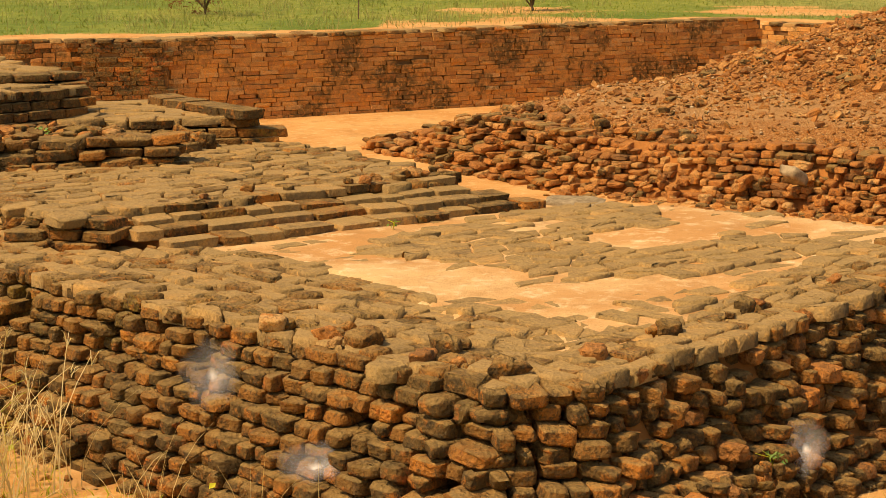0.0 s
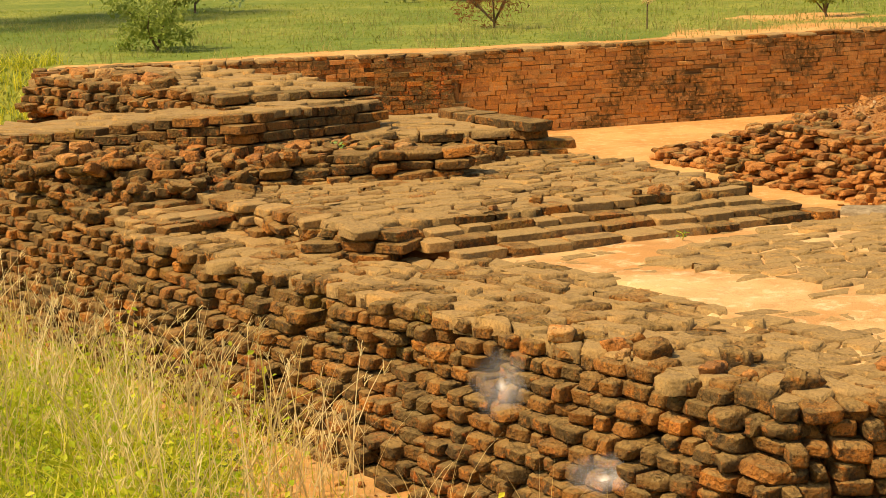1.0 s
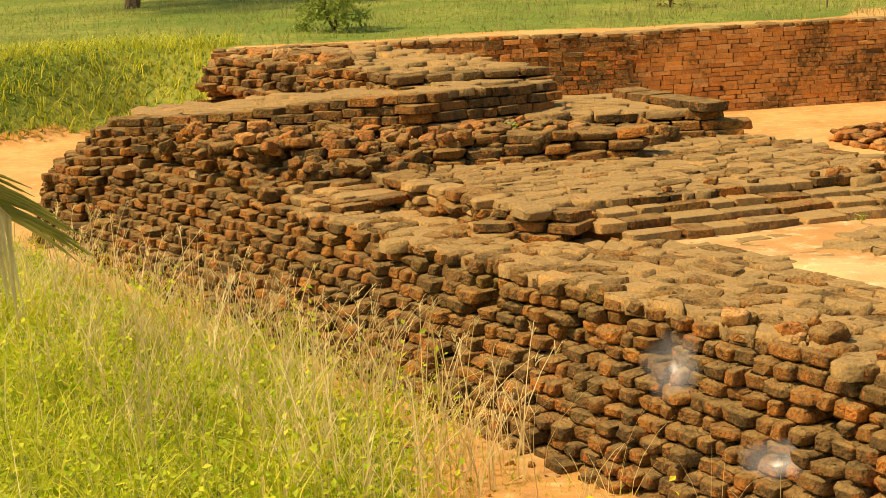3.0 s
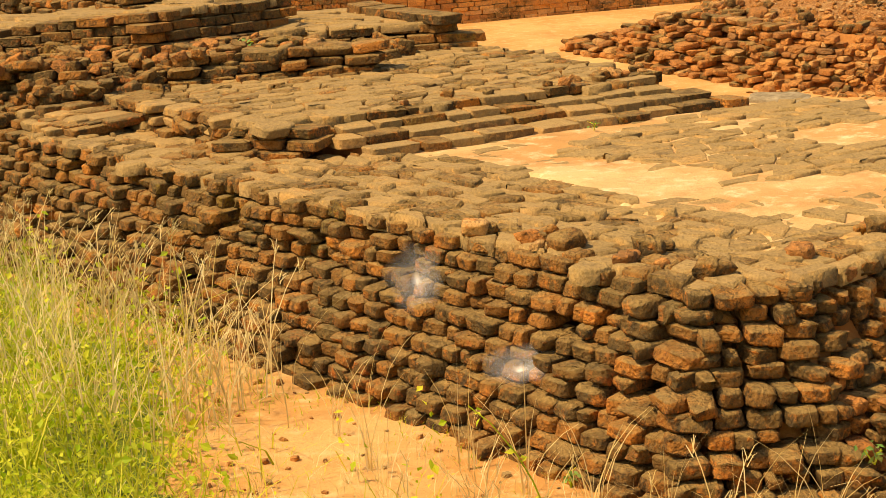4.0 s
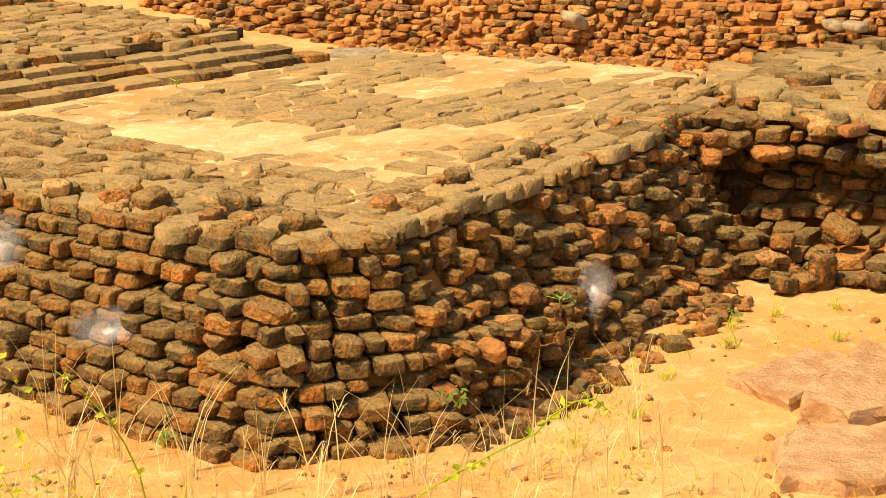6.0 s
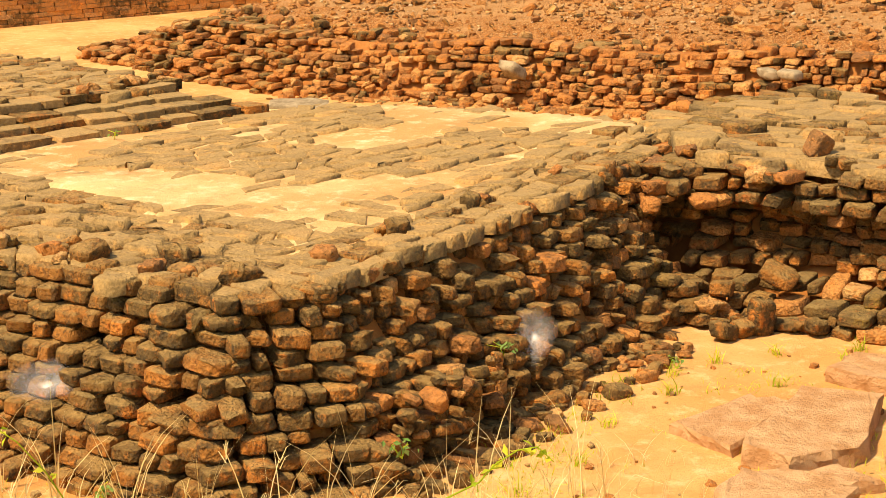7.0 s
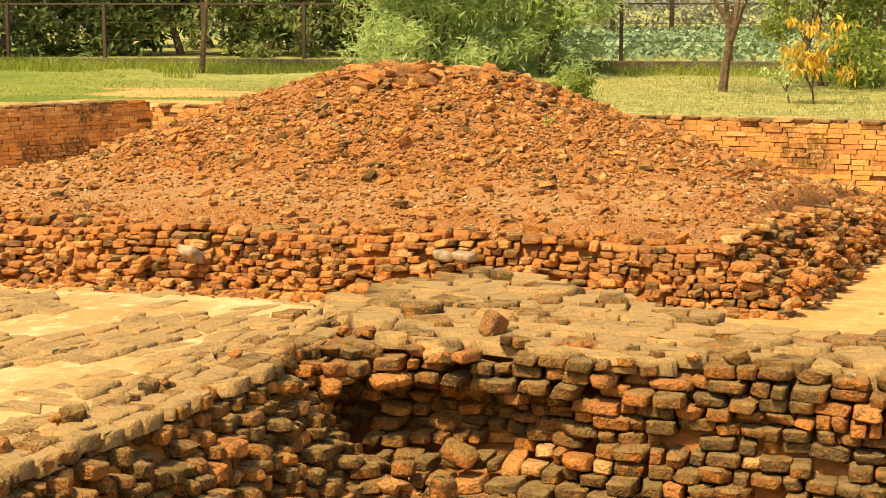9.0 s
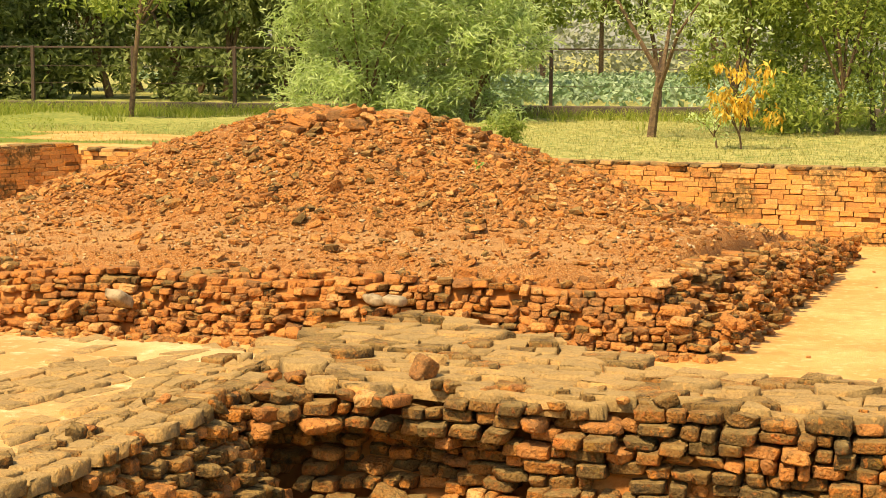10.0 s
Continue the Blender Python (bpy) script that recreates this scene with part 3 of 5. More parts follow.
lay_wall(pile, (-5.45, 12.2), (-3.25, 10.0), P - 0.02, 4, 0.062, [M_PAVE, M_OLDW, M_DARK], (0.10, 0.22), 0.3, 0.085, 0.012, 0.03, odd_share=0.1, gone=0.02,
         lift=lambda s, c: -0.012 * c * smooth01((s - 1.4) / 1.6) * 4)
for c in range(15):      # the long wall's slumped, rounded far end
    zc = -0.02 + (c + 0.5) * 0.068
    rc = 0.85 - 0.33 * zc if zc < 0.6 else 0.65 - 1.35 * (zc - 0.6)
    for layer in (0.0, 0.11):
        n = max(3, int(3.5 * (rc - layer) / 0.115))
        for k in range(n):
            a = 2.5 + 3.5 * (k + rng.uniform(0.2, 0.8)) / n
            q = (rc - layer + rng.normal(0, 0.02))
            pile.add(STONES if rng.random() < 0.6 else BLOCKS, M_DARK if rng.random() < 0.65 else M_OLDW, (-6.3 + q * math.cos(a), 13.1 + q * math.sin(a), zc),
                     (rng.uniform(0.12, 0.18), rng.uniform(0.09, 0.14), 0.073), a + rng.normal(0, 0.15), rng.normal(0, 0.07), rng.normal(0, 0.07))
pile.finish()
wall_corner = wall_core("wall_corner", C_L, C_R, P - 0.06, FOOT, "blunt corner of the old brick wall", MI_C, MI_R, back=0.3)

E_END = np.array(R_IN) - B * 0.45
wall_east = wall_core("wall_east", C_R, E_END, P - 0.06, FOOT, "crumbling short wall of dark weathered old bricks", MI_R, None, inset=0.075)
pile = Pile(wall_east, near=(0.9, 5.8))
lay_wall(pile, C_R, R_IN, -0.02, 11, HC, [M_DARK, M_DARK, M_DARK, M_DARK, M_REDD], (0.05, 0.12), 0.17, 0.042, 0.035, 0.11, odd_share=0.75, gone=0.09, m0=MI_R, m1=MI_I,
         hollow=lambda s, c: 0.08 * smooth01((s - 2.1) / 0.5) * math.exp(-((c - 5.5) / 2.6) ** 2))
scatter(pile, [(0.8, 5.78), (0.95, 5.75), (1.75, 6.6), (2.4, 7.3), (2.3, 7.5), (1.5, 6.8)], 90, lambda p: 0.01, [M_DARK, M_DARK, M_REDD], (0.04, 0.095))
scatter(pile, [(0.75, 5.95), (0.9, 5.95), (1.35, 6.5), (1.25, 6.55)], 50, lambda p: 0.12 + 0.2 * rng.random(), [M_DARK, M_REDD, M_DARK], (0.045, 0.085))
pile.finish()

wing = wall_core("wall_wing", R_IN, W_END, P - 0.06, 10 * 0.036, "ruined brick wing of the platform with a collapsed hollow", MI_I, inset=0.5, back=0.8)
W_WAY = (np.array(W_END) - R_IN) / math.dist(W_END, R_IN)
wing_earth = wall_core("wall_wing_earth", np.array(R_IN) + W_WAY * 1.5, W_END, P - 0.06, 10 * 0.036, "orange earth behind the bricks of the wing", inset=0.17, back=0.45)
WING = [(2.35, 8.75), (2.75, 8.75), (6.7, 5.5), (7.0, 5.7), (5.5, 7.1), (4.6, 7.7), (4.45, 8.9), (4.1, 9.8), (3.45, 10.05), (2.85, 9.35), (2.5, 9.2)]
platform_wing = structure("platform_wing", WING, -0.05, P - 0.035, M_CORE, "earth body of the platform's wing", "platform")
pile = Pile(wing, near=(3.4, 7.6))


def wing_hollow(s, c):
    return 0.45 * math.exp(-((s - 0.5) / 0.6) ** 2 - ((c - 4.6) / 2.7) ** 4) + 0.12 * math.exp(-((s - 2.0) / 0.5) ** 2 - ((c - 5) / 2.0) ** 2)


lay_wall(pile, R_IN, W_END, -0.02, 11, HC, [M_DARK, M_OLDW, M_OLDW, M_DARK, M_OLDW, M_REDD], (0.06, 0.18), 0.2, 0.036, 0.034, 0.09, hollow=wing_hollow, odd_share=0.5, gone=0.06, m0=MI_I)
scatter(pile, [(2.45, 7.6), (2.75, 7.6), (3.4, 7.2), (3.3, 7.4), (2.8, 7.95)], 45, lambda p: 0.02, [M_DARK, M_DARK, M_REDD], (0.05, 0.10))
for c in range(11):      # tumbled stones packed into the inner corner, set back in the hollow
    for k in range(13):
        q = np.array(R_IN) + MI_I * ((10 - c) * 0.038 - 0.10 + 0.015 * k - (0.40 if 2 < c < 8 else 0.0)) + rng.normal(0, 0.12, 2)
        pile.add(STONES, M_DARK if rng.random() < 0.7 else M_REDD, (q[0], q[1], (c + 0.5) * HC * 0.97), (rng.uniform(0.08, 0.16), rng.uniform(0.1, 0.16), HC), rng.uniform(0, 6.28), rng.normal(0, 0.1), rng.normal(0, 0.1))
pile.add(STONES, M_DARK, (2.76, 7.52, 0.07), (0.10, 0.09, 0.16), 0.4, 0.05, 0.1)
pile.add(STONES, M_DARK, (2.92, 7.72, 0.22), (0.17, 0.13, 0.07), -0.6, 0.35, 0.2)
pile.add(STONES, M_DARK, (2.55, 7.45, 0.04), (0.12, 0.10, 0.08), 0.8, 0.3, 0.1)
pile.add(STONES, M_DARK, (3.0, 7.42, 0.04), (0.11, 0.09, 0.08), 0.2, 0.0, 0.1)
pile.add(BLOCKS, M_REDD, (3.26, 8.12, P + 0.05), (0.13, 0.1, 0.13), 0.5, 0.5, 0.2)
pile.add(BLOCKS, M_DARK, (3.32, 7.98, P - 0.09), (0.075, 0.1, 0.16), 0.9, 0.0, 0.1)
pile.finish()

# ---- paving ----
MATS_P = [M_PAVE, M_PAVE, M_DARK]
pave_rim = tagged(prism("pavement_rim", [(0.25, 6.45), (0.5, 6.5), (-0.3, 7.9), (-3.2, 10.3), (-3.5, 10.0)], P - 0.06, P - 0.03, M_JOINT), "worn flat brick paving along the rim of the platform", "pavement", kind="structure")
pile = Pile(pave_rim, near=(0.2, 6.2), rest="paving")
RIM_W = [(0.17, 6.15), (0.53, 6.21), (0.45, 6.95), (-0.28, 8.1), (-0.9, 8.85), (-1.5, 9.15), (-2.15, 9.1), (-2.7, 9.95), (-3.3, 10.4), (-3.75, 10.05)]
lay_paving(pile, RIM_W, P, (A[0], A[1]), MATS_P, (0.15, 0.108), 0.07, uneven=0.006, tilt=0.03)
pile.finish()
pave_east = tagged(prism("pavement_east", [(0.55, 6.5), (2.35, 8.5), (2.5, 9.0), (1.7, 8.3), (0.65, 7.0)], P - 0.06, P - 0.03, M_JOINT), "worn flat brick paving beside the sandy floor", "pavement", kind="structure")
pile = Pile(pave_east, near=(0.6, 6.2), rest="paving")
lay_paving(pile, [(0.53, 6.2), (0.6, 6.25), (2.44, 8.38), (2.75, 9.1), (2.55, 9.2), (1.75, 8.5), (1.32, 7.85), (0.62, 6.95), (0.44, 6.95)], P + 0.004, (B[0], B[1]), MATS_P, (0.15, 0.108), 0.07, uneven=0.006, tilt=0.03)
scatter(pile, [(0.3, 6.2), (2.3, 8.25), (2.35, 8.5), (0.4, 6.6), (-1.2, 7.6), (-1.0, 7.3)], 26, lambda p: P, [M_REDD, M_DARK], (0.05, 0.12))
pile.finish()
pave_wing = tagged(prism("pavement_wing", [(2.7, 8.7), (6.5, 5.5), (5.4, 7.0), (4.4, 8.0), (4.0, 9.7), (3.45, 9.9)], P - 0.06, P - 0.025, M_CORE), "dark cracked brick paving on top of the wing", "pavement", kind="structure")
pile = Pile(pave_wing, near=(3.5, 7.6), rest="paving")
lay_paving(pile, [(2.45, 8.42), (6.65, 5.02), (7.1, 5.7), (5.55, 7.25), (4.62, 7.85), (4.52, 8.9), (4.2, 9.95), (3.45, 10.2), (2.8, 9.4), (2.7, 9.0)], P + 0.012, (0.75, -0.66), [M_PAVE, M_PAVE, M_DARK], (0.2, 0.15), 0.08, uneven=0.012)
scatter(pile, [(2.5, 8.4), (6.6, 5.0), (6.7, 5.2), (2.6, 8.6)], 34, lambda p: P, [M_REDD, M_DARK, M_DARK], (0.05, 0.10))
pile.finish()

# ---- sandy floor with remains of paving ----
floor_poly = [(0.3, 6.8), (0.7, 6.8), (1.5, 7.9), (2.75, 9.3), (2.55, 9.55), (1.55, 10.4), (0.62, 10.75), (-1.55, 9.05), (-0.85, 8.75), (-0.2, 7.9)]


def build_floor():
    verts, faces, index = [], [], {}
    step = 0.05
    mid = np.mean(floor_poly, 0)
    for i in range(-36, 60):
        for j in range(132, 218):
            p = (i * step, j * step)
            if inside(mid + (np.array(p) - mid) / 1.06, floor_poly):
                index[i, j] = len(verts)
                dip = 0.0 if inside(p, floor_poly) else 0.04
                verts.append((*p, P - 0.016 - dip + 0.020 * noise.noise(Vector((p[0] * 1.6, p[1] * 1.6, 1))) + 0.006 * noise.noise(Vector((p[0] * 9, p[1] * 9, 1)))))
    for i, j in index:
        q = [(i, j), (i + 1, j), (i + 1, j + 1), (i, j + 1)]
        if all(c in index for c in q):
            faces.append([index[c] for c in q])
    return tagged(mesh_object("floor", verts, faces, M_SAND, None, True), "pale sandy floor with patches of worn brick paving", "floor", kind="structure")


floor = build_floor()
pile = Pile(floor, near=(0.5, 8.0), rest="paving")


def patch(poly, fray):
    def keep(c):
        d = min(abs(edge_distance(c, [a, b])) for a, b in zip(poly, poly[1:] + poly[:1]))
        return d > fray * (0.5 + 0.9 * noise.noise(Vector((c[0] * 3, c[1] * 3, 2))))
    return keep


F1 = [(-0.6, 8.92), (0.37, 10.24), (0.6, 10.42), (0.94, 10.5), (1.4, 10.0), (1.37, 9.83), (0.79, 9.31), (1.04, 8.86), (1.56, 9.4), (1.98, 9.37), (2.4, 8.98), (1.6, 8.5), (1.18, 8.22), (0.68, 8.12), (0.3, 8.32), (-0.05, 8.55)]
lay_paving(pile, F1, P + 0.004, (0.79, 0.61), [M_PAVE], (0.18, 0.12), 0.05, gone=0.02, uneven=0.004, keep=patch(F1, 0.06))
SAND_GAP = [(1.37, 9.83), (0.79, 9.31), (1.04, 8.86), (1.56, 9.4)]
lay_paving(pile, floor_poly, P - 0.021, (0.79, 0.61), [M_PAVE], (0.18, 0.125), 0.05, gone=0.12, uneven=0.005, tilt=0.03, keep=lambda c: not inside(c, SAND_GAP) and not inside(c, F1))
F2 = [(0.45, 6.9), (0.7, 6.95), (1.25, 7.75), (0.9, 7.6), (0.35, 7.4), (-0.2, 8.15), (-0.35, 8.0)]
lay_paving(pile, F2, P - 0.002, (A[0], A[1]), [M_PAVE], (0.2, 0.15), 0.05, gone=0.25, uneven=0.006)
pile.finish()

# ---- raised terrace with two steps ----
T = 0.872
steps = structure("steps", [(-1.4, 9.1), (0.55, 10.42), (0.3, 10.7), (-2.0, 9.4)], P - 0.2, P + 0.02, M_CORE, "low steps of long dark worn bricks", "steps")
pile = Pile(steps, near=(-0.5, 9.5))
MATS_S = [M_DARK, M_PAVE, M_PAVE]
lay_wall(pile, (-1.45, 8.97), (0.58, 10.34), P - 0.03, 1, 0.062, MATS_S, (0.16, 0.34), 0.2, 0, 0.01, 0.03, odd_share=0.0, kind=LEDGES, gone=0)
lay_wall(pile, (-1.72, 9.06), (0.32, 10.34), P + 0.012, 1, 0.058, MATS_S, (0.16, 0.36), 0.2, 0, 0.01, 0.03, odd_share=0.0, kind=LEDGES, gone=0.02)
lay_wall(pile, (-1.85, 9.22), (0.22, 10.44), P + 0.048, 1, 0.056, MATS_S, (0.14, 0.3), 0.2, 0, 0.012, 0.04, odd_share=0.0, kind=LEDGES, gone=0.05)
lay_wall(pile, (-2.1, 9.24), (0.1, 10.54), P + 0.096, 1, 0.056, [M_DARK, M_DARK, M_PAVE], (0.12, 0.3), 0.2, 0, 0.015, 0.05, odd_share=0.0, kind=LEDGES, gone=0.06)
pile.finish()
TERR = [(-2.0, 9.3), (0.1, 10.75), (-0.75, 12.0), (-1.3, 12.7), (-4.9, 12.1), (-3.9, 10.75), (-3.4, 10.6)]
terrace = structure("terrace", TERR, 0.0, T - 0.035, M_CORE, "raised terrace paved with flat worn bricks", "terrace")
pile = Pile(terrace, near=(-0.8, 9.8), rest="paving")
lay_paving(pile, [(-2.1, 9.24), (0.1, 10.55), (-0.72, 12.05), (-1.3, 12.75), (-3.4, 12.2), (-3.4, 10.6), (-2.6, 10.0)], T, (0.79, 0.61), [M_PAVE, M_PAVE, M_DARK], (0.155, 0.112), 0.07)
lay_wall(pile, (-3.4, 10.55), (-2.1, 9.08), P - 0.02, 3, 0.062, [M_DARK, M_PAVE], (0.1, 0.24), 0.2, 0.03, 0.03, 0.1, odd_share=0.3)
lay_wall(pile, (-2.35, 9.2), (-1.75, 9.04), P - 0.03, 3, 0.056, [M_DARK], (0.14, 0.3), 0.25, 0.05, 0.02, 0.06, odd_share=0.1, gone=0.0, kind=LEDGES)
scatter(pile, [(-1.4, 9.6), (0.1, 10.7), (0.0, 10.9), (-1.4, 9.9)], 14, lambda p: T, [M_DARK, M_REDD], (0.05, 0.1))
scatter(pile, [(-2.75, 9.85), (-2.2, 9.2), (-2.1, 9.4), (-2.5, 10.0)], 22, lambda p: P + 0.05, [M_DARK], (0.08, 0.15))
pile.finish()

# ---- rubble ledge, slab tier and back tiers ----
ledge = structure("ledge", [(-3.7, 11.1), (-2.0, 11.5), (-2.2, 12.2), (-5.2, 12.1), (-4.6, 11.5)], 0.3, 0.9, M_CORE, "tumbled ledge of loose dark bricks", "ledge", shrink=0.15)
pile = Pile(ledge, near=(-2.5, 10.5))
lay_wall(pile, (-4.0, 10.75), (-3.0, 10.95), T - 0.03, 2, 0.075, [M_DARK], (0.12, 0.24), 0.22, 0.04, 0.05, 0.15, odd_share=0.6, gone=0.1)
lay_wall(pile, (-3.0, 10.95), (-1.78, 11.35), T - 0.03, 3, 0.07, [M_DARK], (0.15, 0.32), 0.24, 0.03, 0.025, 0.07, odd_share=0.15, gone=0.05)
lay_wall(pile, (-1.78, 11.35), (-1.95, 11.9), T - 0.03, 2, 0.07, [M_DARK], (0.15, 0.3), 0.24, 0.05, 0.02, 0.07, odd_share=0.2)
scatter(pile, [(-5.3, 11.8), (-4.3, 10.8), (-3.0, 10.95), (-1.9, 11.4), (-2.3, 11.9), (-3.5, 11.8)], 480, lambda p: 0.92 + 0.12 * rng.random(), [M_DARK, M_DARK, M_DARK, M_DARK, M_REDD], (0.065, 0.12))
scatter(pile, [(-2.3, 11.8), (-1.7, 11.9), (-1.6, 12.35), (-2.6, 12.25)], 60, lambda p: T - 0.02 + 0.05 * rng.random(), [M_DARK], (0.08, 0.16))
scatter(pile, [(-3.95, 10.55), (-3.1, 10.6), (-3.2, 11.25), (-4.1, 11.1)], 90, lambda p: 0.82 + 0.1 * rng.random(), [M_DARK, M_OLDW], (0.07, 0.13))
scatter(pile, [(-5.75, 12.1), (-4.05, 10.4), (-3.8, 10.7), (-5.3, 12.3)], 230, lambda p: P + 0.32 * smooth01((-p[0] - 3.8) / 1.6) * rng.uniform(0.2, 1), [M_DARK, M_DARK, M_OLDW], (0.065, 0.12))
pile.finish()


def slab_z(p):
    return 1.10 + 0.19 * smooth01((p[0] + 5.8) / 2.6) - 0.03 * smooth01((p[0] + 3.2) / 0.6)


SLAB = [(-5.8, 12.1), (-4.5, 11.75), (-3.3, 11.55), (-2.6, 12.6), (-3.2, 13.6), (-6.2, 13.2)]
slab_tier = structure("slab_tier", SLAB, 0.4, 1.05, M_CORE, "upper tier of dark mossy bricks capped with flat slabs", "tier", top=[slab_z(p) - 0.06 for p in SLAB], shrink=0.2)
pile = Pile(slab_tier, near=(-3.4, 11.4))
for q0, q1, n in (((-5.85, 12.1), (-4.5, 11.75), 4), ((-4.5, 11.75), (-3.3, 11.52), 5), ((-3.3, 11.52), (-2.62, 12.6), 4)):
    def lift(s, c, q0=q0, q1=q1, n=n):
        f = max(0, min(1, s / math.dist(q0, q1)))
        return slab_z((q0[0] * (1 - f) + q1[0] * f, 0)) - n * 0.07
    lay_wall(pile, q0, q1, 0.0, n, 0.07, [M_OLDW, M_DARK], (0.13, 0.27), 0.24, 0.035 if n == 4 and q0[0] > -4 else 0.008, 0.007, 0.018, odd_share=0.03, gone=0.0, lift=lift, kind=LEDGES)
lay_paving(pile, [(-5.8, 12.2), (-4.45, 11.9), (-3.35, 11.68), (-2.72, 12.6), (-3.2, 13.6), (-6.2, 13.2)], 1.2, (0.97, -0.2), [M_PAVE], (0.28, 0.17), 0.06, slope=slab_z, uneven=0.005)
pile.finish()

BACK = [(-6.25, 14.7), (-3.6, 12.2), (-2.75, 12.75), (-4.6, 15.3), (-6.1, 15.3)]
back_tier = structure("back_tier", BACK, 0.4, 1.325, M_CORE, "rear tier of tumbled old bricks with a worn top", "tier", shrink=0.3)
pile = Pile(back_tier, near=(-3.6, 12.0))
lay_wall(pile, (-6.3, 14.75), (-3.7, 12.25), 1.06, 4, 0.075, [M_DARK, M_OLDW, M_DARK], (0.09, 0.2), 0.22, 0.03, 0.03, 0.1, odd_share=0.4)
lay_wall(pile, (-3.7, 12.25), (-2.7, 12.8), 1.15, 3, 0.07, [M_OLDW], (0.15, 0.3), 0.22, 0.03, 0.02, 0.05, odd_share=0.1)
lay_wall(pile, (-6.1, 15.6), (-6.3, 14.75), 0.9, 6, 0.075, [M_DARK], (0.13, 0.26), 0.22, 0.03, 0.03, 0.1)
lay_paving(pile, [(-6.25, 14.85), (-3.65, 12.4), (-2.82, 12.85), (-4.6, 15.3), (-6.0, 15.6)], 1.365, (0.8, -0.6), [M_PAVE], (0.2, 0.14), 0.06, uneven=0.014)
scatter(pile, [(-6.0, 14.75), (-4.5, 13.15), (-4.3, 13.45), (-5.8, 15.0)], 30, lambda p: 1.36, [M_DARK, M_REDD], (0.08, 0.16))
pile.finish()

far_tier = structure("far_tier", [(-2.7, 12.3), (-1.5, 12.45), (-1.4, 12.6), (-2.3, 13.6), (-3.0, 13.6)], 0.0, 1.01, M_CORE, "low stepped tier of dark brick beside the terrace", "tier", shrink=0.18)
pile = Pile(far_tier, near=(-1.5, 12.0))
lay_wall(pile, (-2.7, 12.15), (-1.32, 12.4), T - 0.03, 3, 0.07, [M_DARK, M_OLDW], (0.2, 0.38), 0.24, 0.05, 0.012, 0.03, odd_share=0.04, kind=LEDGES)
lay_wall(pile, (-1.32, 12.4), (-2.1, 13.5), 0.0, 16, 0.07, [M_DARK], (0.2, 0.38), 0.24, 0.02, 0.012, 0.03, odd_share=0.04, kind=LEDGES)
lay_paving(pile, [(-2.75, 12.2), (-1.34, 12.42), (-2.2, 13.7), (-3.1, 13.6)], 1.06, (0.97, 0.2), [M_PAVE], (0.3, 0.2), 0.06)
pile.finish()

# ---- mound of rubble on its square base ----
M0, MK, M1, M2, M3 = (6.95, 12.1), (1.25, 15.8), (-0.45, 18.8), (4.9, 24.2), (12.0, 17.3)
BASE = [M0, MK, M1, M2, M3]
PEAK = (6.35, 18.2)


def terrace_height(x, y):
    """The base rises inwards and has slumped towards its rear and its far left end."""
    u = (x - M0[0]) * -0.716 + (y - M0[1]) * 0.698
    w = (x - M0[0]) * 0.545 + (y - M0[1]) * 0.838
    return max(0.06, 0.55 + 0.12 * min(max(0.0, w), 2.0) - 0.105 * max(0.0, w - 3.2) - 0.27 * max(0.0, u - 7.8))


def mound_height(x, y):
    ter = terrace_height(x, y)
    a = (x - PEAK[0]) * -0.714 + (y - PEAK[1]) * 0.70
    b = (x - PEAK[0]) * 0.68 + (y - PEAK[1]) * 0.733
    b *= 1.25 if b < 0 else 1.0
    r = (abs(a / 4.35) ** 2.2 + abs(b / 3.7) ** 2.2) ** (1 / 2.2)
    f = max(0.0, 1 - r)
    h = ter + (1.96 - ter) * (f * 0.75 + 0.25 * smooth01(f * 1.1))
    h = min(h, 1.72 + 0.02 * noise.noise(Vector((x * 2, y * 2, 0))))
    return h + 0.05 * noise.noise(Vector((x * 1.2, y * 1.2, 4))) + 0.03 * noise.noise(Vector((x * 4, y * 4, 8))) + 0.018 * noise.noise(Vector((x * 9, y * 9, 3)))


def mound_skin(x, y):
    """The mound's surface, falling off at the rim of its base."""
    d = min(abs(edge_distance((x, y), [p, q])) for p, q in zip(BASE, BASE[1:] + BASE[:1]))
    return (mound_height(x, y) - 0.03 - 0.12 * (1 - smooth01(d / 0.9))) * min(1.0, (d + 0.02) / 0.2)


def build_mound():
    verts = []
    n = 150
    for i in range(n + 1):
        for j in range(n + 1):
            u, v = i / n, j / n
            front = np.array(M0) + (np.array(MK) - M0) * u / 0.65 if u < 0.65 else np.array(MK) + (np.array(M1) - MK) * (u - 0.65) / 0.35
            p = front * (1 - v) + (np.array(M3) * (1 - u) + np.array(M2) * u) * v
            verts.append((*p, mound_skin(*p)))
    w = n + 1
    faces = [((i + 1) * w + j, (i + 1) * w + j + 1, i * w + j + 1, i * w + j) for i in range(n) for j in range(n)]
    return tagged(mesh_object("mound", verts, faces, M_MOUND, None, True), "eroded orange mound of brick rubble on a square base", "mound")


def steepness(p):
    """How far up the heap a point lies: 0 on the flat base."""
    return smooth01((mound_height(*p) - terrace_height(*p)) / 0.16)


